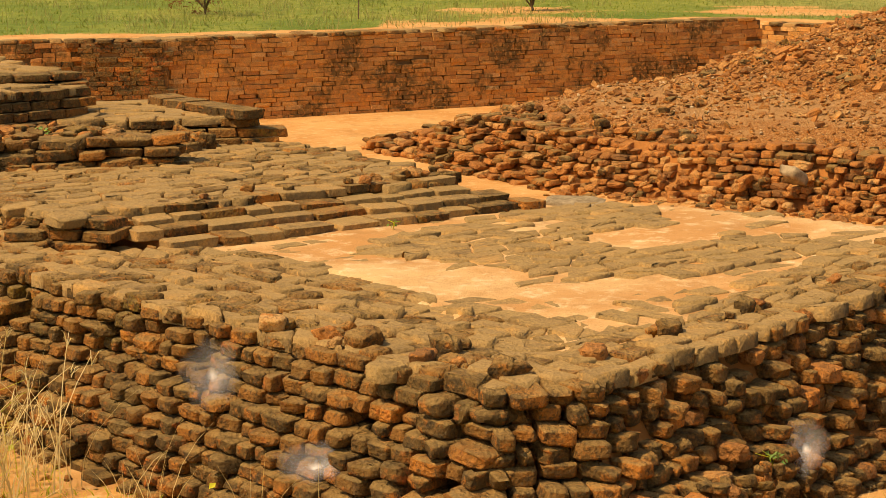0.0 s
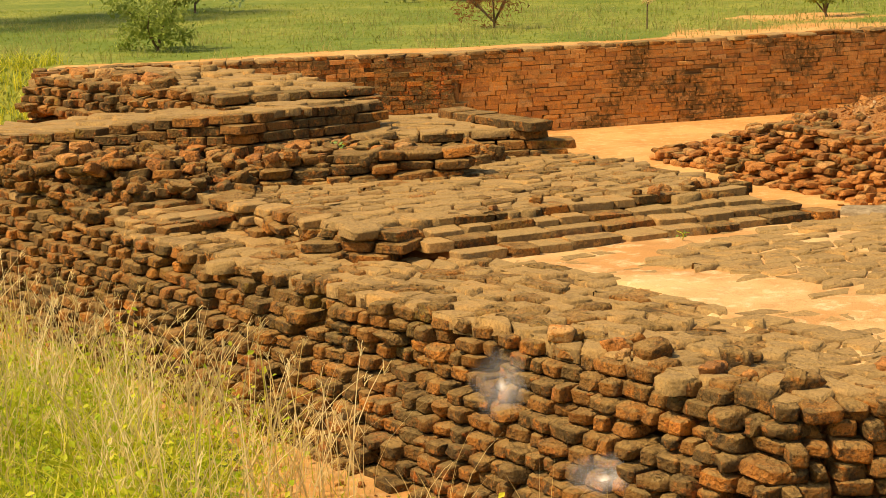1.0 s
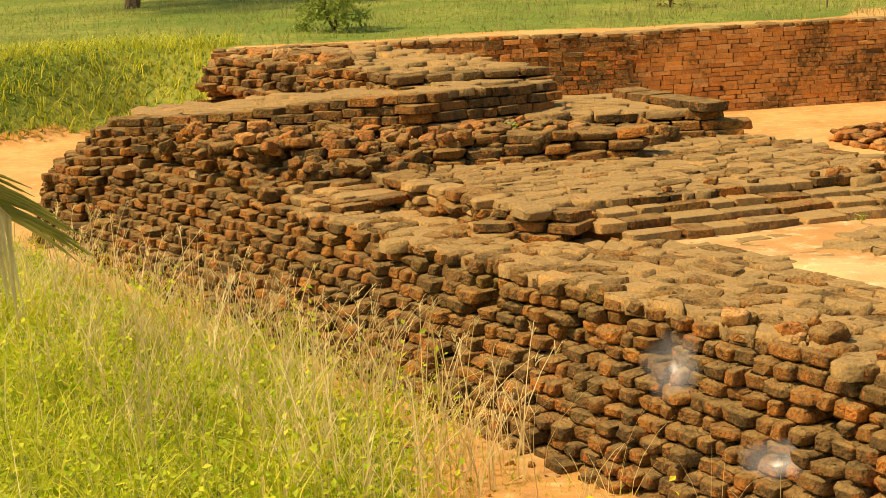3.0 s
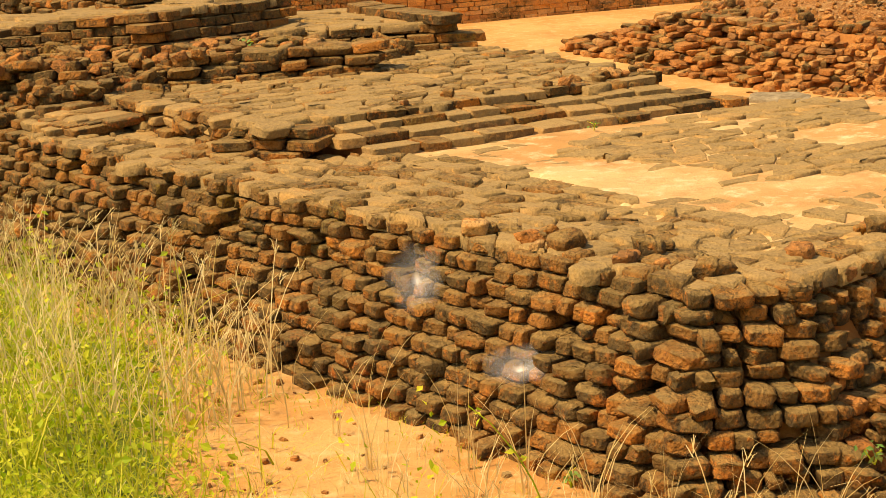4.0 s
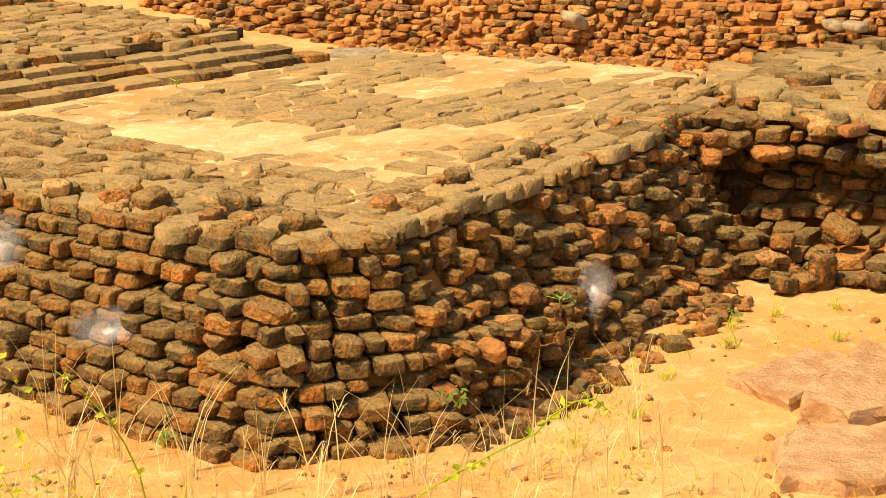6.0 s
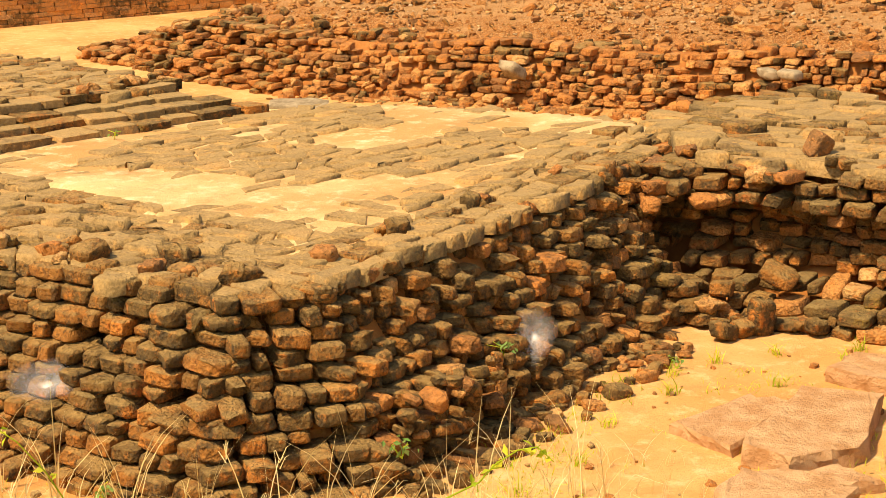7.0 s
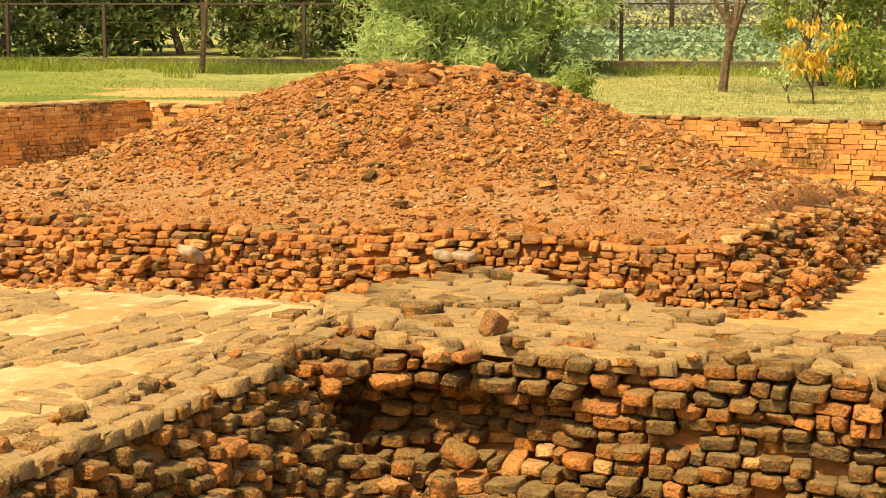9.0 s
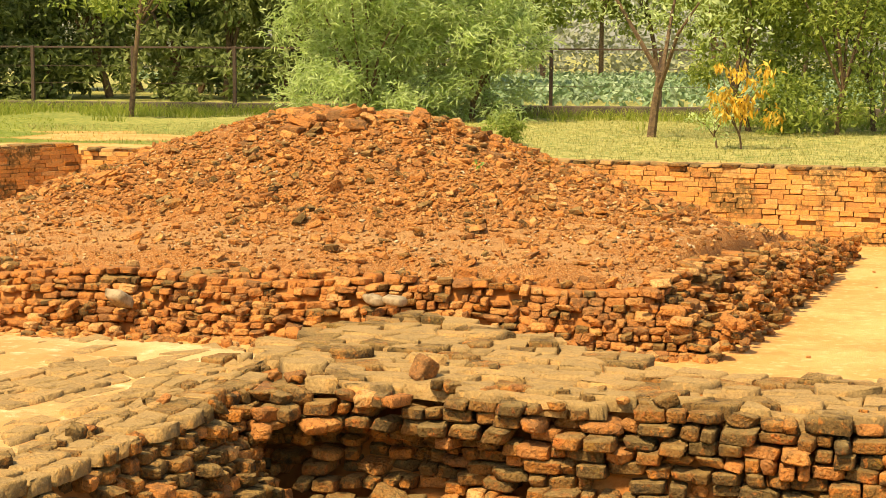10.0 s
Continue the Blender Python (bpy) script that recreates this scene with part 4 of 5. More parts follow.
def heap(pile, count, size, kind, mats, flat, bare, sink=0.25, power=2.2):
    """Rubble over the mound, sparse on the flat base and denser in drifts on the heap."""
    lo, hi = np.array((-0.6, 11.4)), np.array((12.3, 24.2))
    poly = BASE
    n = 0
    while n < count:
        p = rng.uniform(lo, hi)
        if not inside(p, poly):
            continue
        drift = 0.65 + 0.9 * noise.noise(Vector((p[0] * 1.1, p[1] * 1.1, 21)))
        if rng.random() > (bare + (1 - bare) * steepness(p)) * drift + 0.1:
            continue
        n += 1
        q = size[0] + (size[1] - size[0]) * rng.random() ** power
        pile.add(kind, mats[int(rng.integers(len(mats)))], (p[0], p[1], mound_skin(*p) + q * flat * (0.5 - sink)), (q * rng.uniform(0.9, 1.6), q * rng.uniform(0.7, 1.1), q * flat * rng.uniform(0.7, 1.2)),
                 rng.uniform(0, 6.28), rng.normal(0, 0.3), rng.normal(0, 0.3))


mound = build_mound()
pile = Pile(mound, near=(6.0, 14.0), limit=300, rest="rubble")
heap(pile, 10000, (0.024, 0.10), RUBBLE, [M_HEAP, M_HEAP, M_HEAP, M_REDD, M_DARK], 0.65, 0.04, 0.25, 3.2)
heap(pile, 26000, (0.013, 0.042), CHIPS, [M_HEAP, M_HEAP, M_HEAP, M_PALE, M_REDD], 0.7, 0.3, 0.15, 1.4)
heap(pile, 170, (0.09, 0.16), RUBBLE, [M_REDD, M_REDD, M_DARK], 0.5, 0.12, 0.3, 1.0)
scatter(pile, [(5.4, 17.3), (6.9, 17.0), (7.3, 18.3), (5.9, 18.9)], 60, lambda p: mound_skin(*p), [M_REDD], (0.10, 0.22), kind=RUBBLE, flat=0.5)
pile.finish()
base_front = wall_core("wall_mound_front", MK, M0, 0.46, 9 * 0.045, "rough wall of orange rubble bricks round the mound", mitre(M1, MK, M0), mitre(MK, M0, M3), 0.11, 0.3)
pile = Pile(base_front, near=(4.5, 13.5))
MATS_M = [M_HEAP, M_REDD, M_HEAP, M_REDD, M_DARK]
lay_wall(pile, MK, M0, -0.02, 9, 0.062, MATS_M, (0.06, 0.16), 0.2, 0.045, 0.03, 0.10, odd_share=0.45, gone=0.09,
         lift=lambda s, c: -0.005 * c * (1 + math.sin(s * 2.3)), m0=mitre(M1, MK, M0), m1=mitre(MK, M0, M3))
scatter(pile, [(7.1, 11.3), (6.95, 11.9), (1.3, 15.6), (0.85, 15.3)], 420, lambda p: 0.42 * rng.random() * smooth01((0.30 - abs(edge_distance(p, [(6.95, 11.95), (1.25, 15.65)]))) / 0.3), MATS_M, (0.04, 0.11))
scatter(pile, [(6.9, 12.1), (7.1, 12.4), (1.5, 16.1), (1.2, 15.8)], 420, lambda p: mound_skin(*p) + 0.04 * rng.random(), MATS_M, (0.05, 0.13))
pile.finish()
base_left = wall_core("wall_mound_left", M1, MK, 0.46, 9 * 0.045, "slumped end of the mound's wall of dark rubble bricks", mitre(M2, M1, MK), mitre(M1, MK, M0), 0.11, 0.3, 0.05)
pile = Pile(base_left, near=(0.5, 16.5), limit=200)
lay_wall(pile, M1, MK, -0.02, 9, 0.062, [M_REDD, M_DARK, M_REDD], (0.07, 0.18), 0.2, 0.045, 0.04, 0.13, odd_share=0.5, gone=0.06,
         lift=lambda s, c: None if c + 0.5 > 9 * (1 - 0.8 * smooth01((1.9 - s) / 1.9)) else 0.0, m0=mitre(M2, M1, MK), m1=mitre(M1, MK, M0))
scatter(pile, [(1.2, 15.6), (-0.6, 18.9), (0.0, 19.2), (1.7, 16.0)], 260, lambda p: mound_skin(*p) + 0.04 * rng.random(), [M_REDD, M_DARK], (0.06, 0.15))
pile.finish()


def pale_stone(x, y, z, size, yaw, tip=0.0):
    ob = new("pale_stone", shared_mesh(STONES, 3, M_GREY))
    ob.matrix_basis = Matrix.LocRotScale(Vector((x, y, z)), Euler((0.1, tip, yaw)), Vector(size))
    return tagged(ob, "pale grey stone lying among the orange bricks", "stone", "pale stones")


pale_stone(0.82, 10.52, P - 0.005, (0.34, 0.16, 0.05), -0.2)
pale_stone(2.96, 14.29, 0.33, (0.2, 0.17, 0.12), 0.7, 0.5)
pale_stone(4.83, 13.14, 0.38, (0.13, 0.15, 0.085), 0.2)
pale_stone(4.97, 13.03, 0.38, (0.18, 0.15, 0.085), 0.9)
base_side = structure("wall_mound_side", [(6.95, 12.3), (7.25, 12.3), (11.9, 17.0), (11.6, 17.2)], -0.05, 0.1, M_MOUND, "collapsed side wall of dark and orange rubble bricks", "wall")
pile = Pile(base_side, near=(7.5, 12.0))
lay_wall(pile, M0, M3, -0.02, 9, 0.066, [M_REDD, M_REDD, M_REDD, M_DARK], (0.07, 0.17), 0.2, 0.06, 0.05, 0.16, odd_share=0.7, gone=0.08, m0=mitre(MK, M0, M3), lift=lambda s, c: None if c + 0.5 > 9 * (1 - min(0.85, 0.125 * max(0.0, s - 1.6))) else 0.0)
scatter(pile, [(7.0, 11.4), (7.5, 11.7), (12.4, 16.9), (11.8, 17.4)], 900, lambda p: 0.6 * terrace_height(*p) * rng.random() ** 1.5, [M_REDD, M_REDD, M_DARK], (0.045, 0.12))
pile.finish()
base_back = structure("wall_mound_rear", [(-0.3, 18.75), (0.0, 18.6), (5.0, 23.7), (4.8, 24.1)], -0.05, 0.1, M_MOUND, "collapsed rear wall of rubble bricks", "wall")
pile = Pile(base_back, near=(-0.5, 18.5), limit=120)
lay_wall(pile, M2, M1, -0.02, 10, 0.075, [M_REDD, M_DARK], (0.14, 0.3), 0.26, 0.06, 0.06, 0.2, odd_share=0.6, gone=0.05, lift=lambda s, c: None if c > 1 else 0.0)
pile.finish()

# ---- retaining walls round the court ----


def retaining(name, p0, p1, mats, label, courses=14, near=None, height=0.0745, top=None, gone=0.012, lengths=(0.17, 0.3), limit=300):
    """A kept-up wall of flat bricks; the court lies to the right of the way from p0 to p1."""
    a, b = np.array(p0, float), np.array(p1, float)
    w = (b - a) / np.linalg.norm(b - a)
    o = np.array([w[1], -w[0]])
    core = [tuple(a - o * 0.03), tuple(b - o * 0.03), tuple(b - o * 0.42), tuple(a - o * 0.42)]
    body = tagged(prism(name, core, -0.1, courses * height - 0.012, M_JOINT), label, "wall", kind="structure")
    pile = Pile(body, near=near or p0, limit=limit)
    lay_wall(pile, p0, p1, -0.02, courses, height, mats, lengths, 0.12, 0.002, 0.006, 0.008, fill=1.0, kind=CLEAN, odd=BLOCKS, odd_share=0.05, gone=gone)
    lay_wall(pile, p0, p1, courses * height - 0.03, 1, 0.06, [M_DARK, M_OLDW, M_PAVE], (0.16, 0.3), 0.3, 0, 0.015, 0.04, odd_share=0.3, gone=0.03)
    lay_wall(pile, a - o * 0.22, b - o * 0.22, courses * height - 0.03, 1, 0.05, [M_DARK, M_PAVE], (0.16, 0.3), 0.26, 0, 0.03, 0.05, odd_share=0.3, gone=0.1)
    pile.finish()
    return body


retaining("wall_north", (-3.45, 21.3), (4.7, 25.35), [M_WALL], "long retaining wall of orange flat bricks", 18, (-1.0, 22.3), 0.058, lengths=(0.14, 0.25))
retaining("wall_northeast", (4.7, 25.35), (10.24, 20.5), [M_WALL], "retaining wall of orange flat bricks behind the mound", 15, (9.5, 20.8), 0.0645, lengths=(0.15, 0.29), limit=120)
retaining("wall_east_far", (10.24, 20.5), (19.0, 12.85), [M_WALL], "retaining wall of orange flat bricks with dark top courses", 15, (12.0, 19.0), 0.0645, lengths=(0.15, 0.29))
retaining("wall_northwest", (-8.5, 20.0), (-4.4, 21.3), [M_WALL, M_OLDW], "retaining wall of old bricks partly blackened", 18, (-4.0, 21.4), 0.058, lengths=(0.14, 0.25))
retaining("wall_kink", (-4.42, 21.08), (-3.38, 21.2), [M_OLDW], "blackened mossy stretch of the retaining wall", 18, (-3.0, 21.4), 0.058, lengths=(0.14, 0.25))

# ---- flat stone slabs on the ground ----


def slab(poly, z, thick, tip=(0, 0)):
    bm = bmesh.new()
    c = np.mean(poly, 0)
    pts = []
    n = len(poly)
    for i in range(n):
        a, b = np.array(poly[i]), np.array(poly[(i + 1) % n])
        for k in range(6):
            q = a + (b - a) * k / 6
            pts.append(q + rng.normal(0, 0.007, 2))
    rings = []
    for zz, grow in ((0, 1.0), (thick * 0.75, 1.0), (thick, 0.97)):
        rings.append([bm.verts.new((c[0] + (q[0] - c[0]) * grow + rng.normal(0, 0.006), c[1] + (q[1] - c[1]) * grow + rng.normal(0, 0.006),
                                    z + zz + tip[0] * (q[0] - c[0]) + tip[1] * (q[1] - c[1]) + rng.normal(0, 0.003))) for q in pts])
    m = len(pts)
    for r0, r1 in zip(rings, rings[1:]):
        for i in range(m):
            bm.faces.new((r0[i], r0[(i + 1) % m], r1[(i + 1) % m], r1[i]))
    bm.faces.new(rings[-1])
    bmesh.ops.recalc_face_normals(bm, faces=bm.faces)
    me = bpy.data.meshes.new("stone_slab")
    bm.to_mesh(me)
    bm.free()
    me.materials.append(M_STONE)
    return tagged(new("stone_slab", me), "flat broken reddish stone slab lying on the ground", "stone slab", "slabs on the ground")


slab([(1.93, 6.27), (2.36, 6.53), (2.52, 6.42), (2.08, 5.95)], -0.01, 0.055)
slab([(2.08, 5.88), (2.58, 6.47), (2.86, 6.33), (2.54, 5.78), (2.23, 5.7)], -0.02, 0.105, (-0.03, 0.03))
slab([(2.79, 6.76), (2.98, 6.93), (3.5, 6.5), (3.2, 6.17)], -0.02, 0.085, (0.02, 0.02))
slab([(1.86, 5.5), (2.03, 5.68), (2.2, 5.64), (2.36, 5.39), (2.1, 5.1), (1.8, 5.2)], -0.02, 0.09)
slab([(2.63, 5.75), (2.93, 6.28), (3.3, 6.0), (3.1, 5.5)], -0.02, 0.075)
slab([(2.22, 5.66), (2.4, 5.68), (2.5, 5.5), (2.3, 5.48)], -0.02, 0.07)

# ---- vegetation ----


def blades(name, spots, mat, label, category, length, width, lean, joints=3, clump=0.0, parent=None):
    """Thin bent leaves of grass, one joined mesh."""
    verts, faces = [], []
    for x, y, z in spots:
        ln, w = rng.uniform(*length), rng.uniform(*width)
        ln *= 1.0 + clump * noise.noise(Vector((x * 2.1, y * 2.1, 11)))
        ang, bend, turn = rng.uniform(0, 6.28), rng.uniform(*lean), rng.uniform(0, 6.28)
        d = np.array([math.cos(ang), math.sin(ang)])
        sx, sy = math.cos(turn) * w / 2, math.sin(turn) * w / 2
        base = len(verts)
        for k in range(joints + 1):
            f = k / joints
            px, py, pz = x + d[0] * bend * ln * f * f, y + d[1] * bend * ln * f * f, z + ln * f * (1 - 0.35 * bend * f)
            if k < joints:
                t = 1 - 0.6 * f
                verts += [(px - sx * t, py - sy * t, pz), (px + sx * t, py + sy * t, pz)]
            else:
                verts.append((px, py, pz))
        for k in range(joints - 1):
            b = base + 2 * k
            faces.append((b, b + 1, b + 3, b + 2))
        b = base + 2 * (joints - 1)
        faces.append((b, b + 1, b + 2))
    ob = mesh_object(name, verts, faces, mat, parent)
    return tagged(ob, label, category, kind="stuff")


def grass_spots(count, lo, hi, chance):
    out = []
    while len(out) < count:
        p = rng.uniform(lo, hi)
        if rng.random() < chance(*p):
            out.append((p[0], p[1], ground_height(*p) - 0.01))
    return out


def near_patch(x, y):
    s = -0.714 * (x - 0.25) + 0.70 * (y - 6.1)
    o = -0.70 * (x - 0.25) - 0.714 * (y - 6.1)
    thin = 0.10 if o > 0.9 and s > -0.3 else 0.0      # scattered growth on the bare earth
    return max(thin, GRASS_PATCH(x, y)) if y > 3.2 else 0


def straw_patch(x, y):
    s = -0.714 * (x - 0.25) + 0.70 * (y - 6.1)
    o = -0.70 * (x - 0.25) - 0.714 * (y - 6.1)
    g = smooth01((o - 0.45) / 0.25) * smooth01((s - 1.0) / 1.6) * smooth01((11 - s) / 1.0)
    return g * (0.3 + 0.7 * GRASS_PATCH(x, y)) * (0.35 + 1.3 * smooth01(noise.noise(Vector((x * 1.7, y * 1.7, 2))) + 0.5)) if y > 3.2 else 0


blades("tall_grass", grass_spots(17000, (-7.5, 3.5), (0.5, 11.5), near_patch), M_GREEN, "dense yellow-green grass before the long wall", "grass", (0.10, 0.46), (0.005, 0.012), (0.2, 1.3), clump=0.9)
blades("dry_grass", grass_spots(750, (-7.5, 3.5), (0.9, 11.8), straw_patch), M_STRAW, "dry straw stems standing among the grass", "grass", (0.25, 0.85), (0.003, 0.006), (0.05, 0.7), 4)
def wall_strip(x, y):
    s = -0.714 * (x - 0.25) + 0.70 * (y - 6.1)
    o = -0.70 * (x - 0.25) - 0.714 * (y - 6.1)
    n = smooth01((noise.noise(Vector((x * 2.3, y * 2.3, 6))) + 0.25) / 0.5)
    return n * smooth01((s - 1.3) / 0.9) * smooth01((6.5 - s) / 1.0) if 0.46 < o < 1.3 else 0


blades("straw", grass_spots(380, (-5.5, 5.5), (0.3, 11.5), wall_strip), M_STRAW, "pale straw standing at the foot of the long wall", "grass", (0.25, 0.75), (0.003, 0.006), (0.1, 0.8), 4)
blades("dry_lawn", grass_spots(38000, (5, 16), (24, 33), lambda x, y: grass_cover(x, y) if edge_distance((x, y), RIM) > 0.2 else 0), M_DRYLAWN, "dry yellowish lawn behind the mound", "grass", (0.025, 0.13), (0.006, 0.014), (0.3, 1.4), 2)
blades("fence_grass", grass_spots(15000, (3, 24), (26, 43), lambda x, y: 1.0 if 0.15 < (43.9 - 0.596 * (x - 2.0) - y) < 4.8 * (0.75 + noise.noise(Vector((x * 0.5, y * 0.5, 4)))) else 0), M_LAWN, "taller rough grass growing along the fence", "grass", (0.07, 0.36), (0.008, 0.02), (0.2, 1.0), 3)
blades("lawn", grass_spots(36000, (-24, 16), (6, 40), lambda x, y: grass_cover(x, y) if edge_distance((x, y), RIM) > 0.2 else 0), M_LAWN, "mown lawn behind the retaining wall", "grass", (0.025, 0.08), (0.008, 0.02), (0.3, 1.4), 2)


def leaf_cloud(spots, size, droop=0.3, aspect=0.45):
    """Small folded leaves at the given spots: points and faces."""
    verts, faces = [], []
    for p in spots:
        s = rng.uniform(*size)
        e = Euler((rng.normal(0, 0.7), rng.normal(droop, 0.6), rng.uniform(0, 6.28))).to_matrix()
        b = len(verts)
        for q in ((0, 0, 0), (s * 0.5, s * aspect * 0.5, 0.06 * s), (s, 0, -0.1 * s), (s * 0.5, -s * aspect * 0.5, 0.06 * s)):
            verts.append(tuple(Vector(p) + e @ Vector(q)))
        faces += [(b, b + 1, b + 2), (b, b + 2, b + 3)]
    return verts, faces


def limb(bm, pts, r0, r1, sides=7):
    rings = []
    for i, p in enumerate(pts):
        f = i / (len(pts) - 1)
        r = r0 + (r1 - r0) * f
        d = (Vector(pts[min(i + 1, len(pts) - 1)]) - Vector(pts[max(i - 1, 0)])).normalized()
        q = d.to_track_quat("Z", "Y").to_matrix()
        rings.append([bm.verts.new(Vector(p) + q @ Vector((r * math.cos(a), r * math.sin(a), 0))) for a in np.arange(sides) * 6.283 / sides])
    for a, b in zip(rings, rings[1:]):
        for i in range(sides):
            bm.faces.new((a[i], a[(i + 1) % sides], b[(i + 1) % sides], b[i]))
    bm.faces.new(rings[-1])


def tree(name, x, y, height, spread, leaf, label, trunk_h=0.35, radius=0.12, clumps=26, per=130, size=(0.10, 0.22), forks=4, low=0.3, droop=0.3, aspect=0.45, base=None):
    """A tree or shrub: tapered trunk, limbs, and a crown of many small leaves in uneven clumps."""
    z = (ground_height(x, y) if base is None else base) - 0.03
    top = tagged(new(name), label, "tree" if name == "tree" else "shrub", "")
    top.location = (x, y, z)
    bm = bmesh.new()
    tips = []
    th = height * trunk_h
    bend = rng.normal(0, 0.04 * height, 2)
    limb(bm, [(0, 0, 0), (bend[0] * 0.4, bend[1] * 0.4, th * 0.5), (bend[0], bend[1], th)], radius, radius * 0.7)
    for k in range(forks):
        a = 6.283 * k / forks + rng.normal(0, 0.4)
        r = spread * rng.uniform(0.35, 0.75)
        hz = height * rng.uniform(0.55, 0.92)
        end = Vector((bend[0] + r * math.cos(a), bend[1] + r * math.sin(a), hz))
        start = Vector((bend[0], bend[1], th * rng.uniform(0.75, 1.0)))
        mid = (start + end) / 2 + Vector((rng.normal(0, 0.08), rng.normal(0, 0.08), 0.06)) * height * 0.5
        limb(bm, [start, mid, end], radius * 0.55, radius * 0.16, 5)
        tips += [tuple(mid), tuple(end)]
    part("trunk", bm, M_BARK, top)
    spots = []
    for c in range(clumps):
        if c < len(tips):
            cx, cy, cz = tips[c]
        else:
            a, r = rng.uniform(0, 6.283), spread * math.sqrt(rng.random()) * 0.9
            f = rng.uniform(low, 1.0)
            cx, cy, cz = r * math.cos(a) * (1.15 - 0.55 * abs(f - 0.5)), r * math.sin(a), height * f
        cr = spread * rng.uniform(0.16, 0.34)
        for _ in range(per):
            v = rng.normal(0, 0.5, 3)
            spots.append((cx + v[0] * cr, cy + v[1] * cr, max(0.05, cz + v[2] * cr * 0.8)))
    v, f = leaf_cloud(spots, size, droop, aspect)
    crown = mesh_object("crown", v, f, leaf, top)
    return top


def stalks(name, spots, label, length, heads=7):
    """Tall dry stems that bend over and end in a spread feathery head, one joined mesh."""
    verts, faces = [], []

    def strip(pts, w0, w1, turn):
        sx, sy = math.cos(turn), math.sin(turn)
        base = len(verts)
        for k, p in enumerate(pts):
            w = (w0 + (w1 - w0) * k / (len(pts) - 1)) / 2
            verts.extend([(p[0] - sx * w, p[1] - sy * w, p[2]), (p[0] + sx * w, p[1] + sy * w, p[2])])
        for k in range(len(pts) - 1):
            b = base + 2 * k
            faces.append((b, b + 1, b + 3, b + 2))

    for x, y, z in spots:
        ln, ang, bend = rng.uniform(*length), rng.uniform(0, 6.28), rng.uniform(0.05, 0.55)
        d = np.array((math.cos(ang), math.sin(ang)))
        way = [(x + d[0] * bend * ln * f * f, y + d[1] * bend * ln * f * f, z + ln * f * (1 - 0.3 * bend * f)) for f in np.linspace(0, 1, 6)]
        turn = rng.uniform(-0.6, 0.6)
        strip(way, rng.uniform(0.005, 0.009), 0.003, turn)
        tip = np.array(way[-1])
        for k in range(heads):
            a = rng.uniform(0, 6.28)
            q = rng.uniform(0.05, 0.11)
            out = np.array((math.cos(a) * 0.35 + d[0] * bend, math.sin(a) * 0.35 + d[1] * bend, rng.uniform(0.3, 0.9)))
            start = tip - np.array((0, 0, rng.uniform(0, 0.05)))
            strip([start, start + out * q * 0.6, start + out * q + np.array((0, 0, -0.25 * q))], 0.0035, 0.0018, turn)
        for k in range(2):   # dry leaves along the stem
            f = rng.uniform(0.15, 0.6)
            p = np.array(way[int(f * 5)])
            a = rng.uniform(0, 6.28)
            q = rng.uniform(0.08, 0.2)
            strip([p, p + np.array((math.cos(a) * 0.5, math.sin(a) * 0.5, 0.6)) * q, p + np.array((math.cos(a), math.sin(a), 0.45)) * q], 0.006, 0.002, a + 1.57)
    return tagged(mesh_object(name, verts, faces, M_STRAW), label, "grass", kind="stuff")


def stalk_strip(x, y):
    s = -0.714 * (x - 0.25) + 0.70 * (y - 6.1)
    o = -0.70 * (x - 0.25) - 0.714 * (y - 6.1)
    n = smooth01((noise.noise(Vector((x * 1.9, y * 1.9, 16))) + 0.3) / 0.5)
    return n * smooth01((s - 1.1) / 1.2) * smooth01((9.0 - s) / 1.0) if 0.5 < o < 1.9 else 0


stalks("straw_stalks", grass_spots(430, (-6.5, 4.6), (0.4, 11.5), stalk_strip), "tall straw stalks with feathery seed heads before the wall", (0.3, 0.72))

stalks("corner_stalks", grass_spots(46, (-1.5, 4.9), (1.4, 5.55), lambda x, y: 1.0), "scattered straw stalks with seed heads on bare earth", (0.15, 0.48), 5)

# broad-leaved weeds among the grass, and small tufts on the bare ground
spots = []
for x, y, z in grass_spots(5200, (-7.5, 3.5), (0.5, 11.0), near_patch):
    h = rng.uniform(0.08, 0.40) * (1.0 + 0.9 * noise.noise(Vector((x * 2.1, y * 2.1, 11))))
    for k in range(7):
        spots.append((x + rng.normal(0, 0.03), y + rng.normal(0, 0.03), z + h * (k + 1) / 7))
v, f = leaf_cloud(spots, (0.014, 0.05), 0.2, 0.7)
tagged(mesh_object("weeds", v, f, M_WEED), "broad-leaved green weeds among the dry grass", "weeds", kind="stuff")


def tuft(x, y, n, length, mat, label):
    pts = [(x + rng.normal(0, 0.02), y + rng.normal(0, 0.02), ground_height(x, y) - 0.005) for _ in range(n)]
    ob = blades("grass_tuft", pts, mat, label, "grass tuft", length, (0.003, 0.007), (0.3, 1.2), 3)
    return tagged(ob, group="tufts on the court", kind="thing")


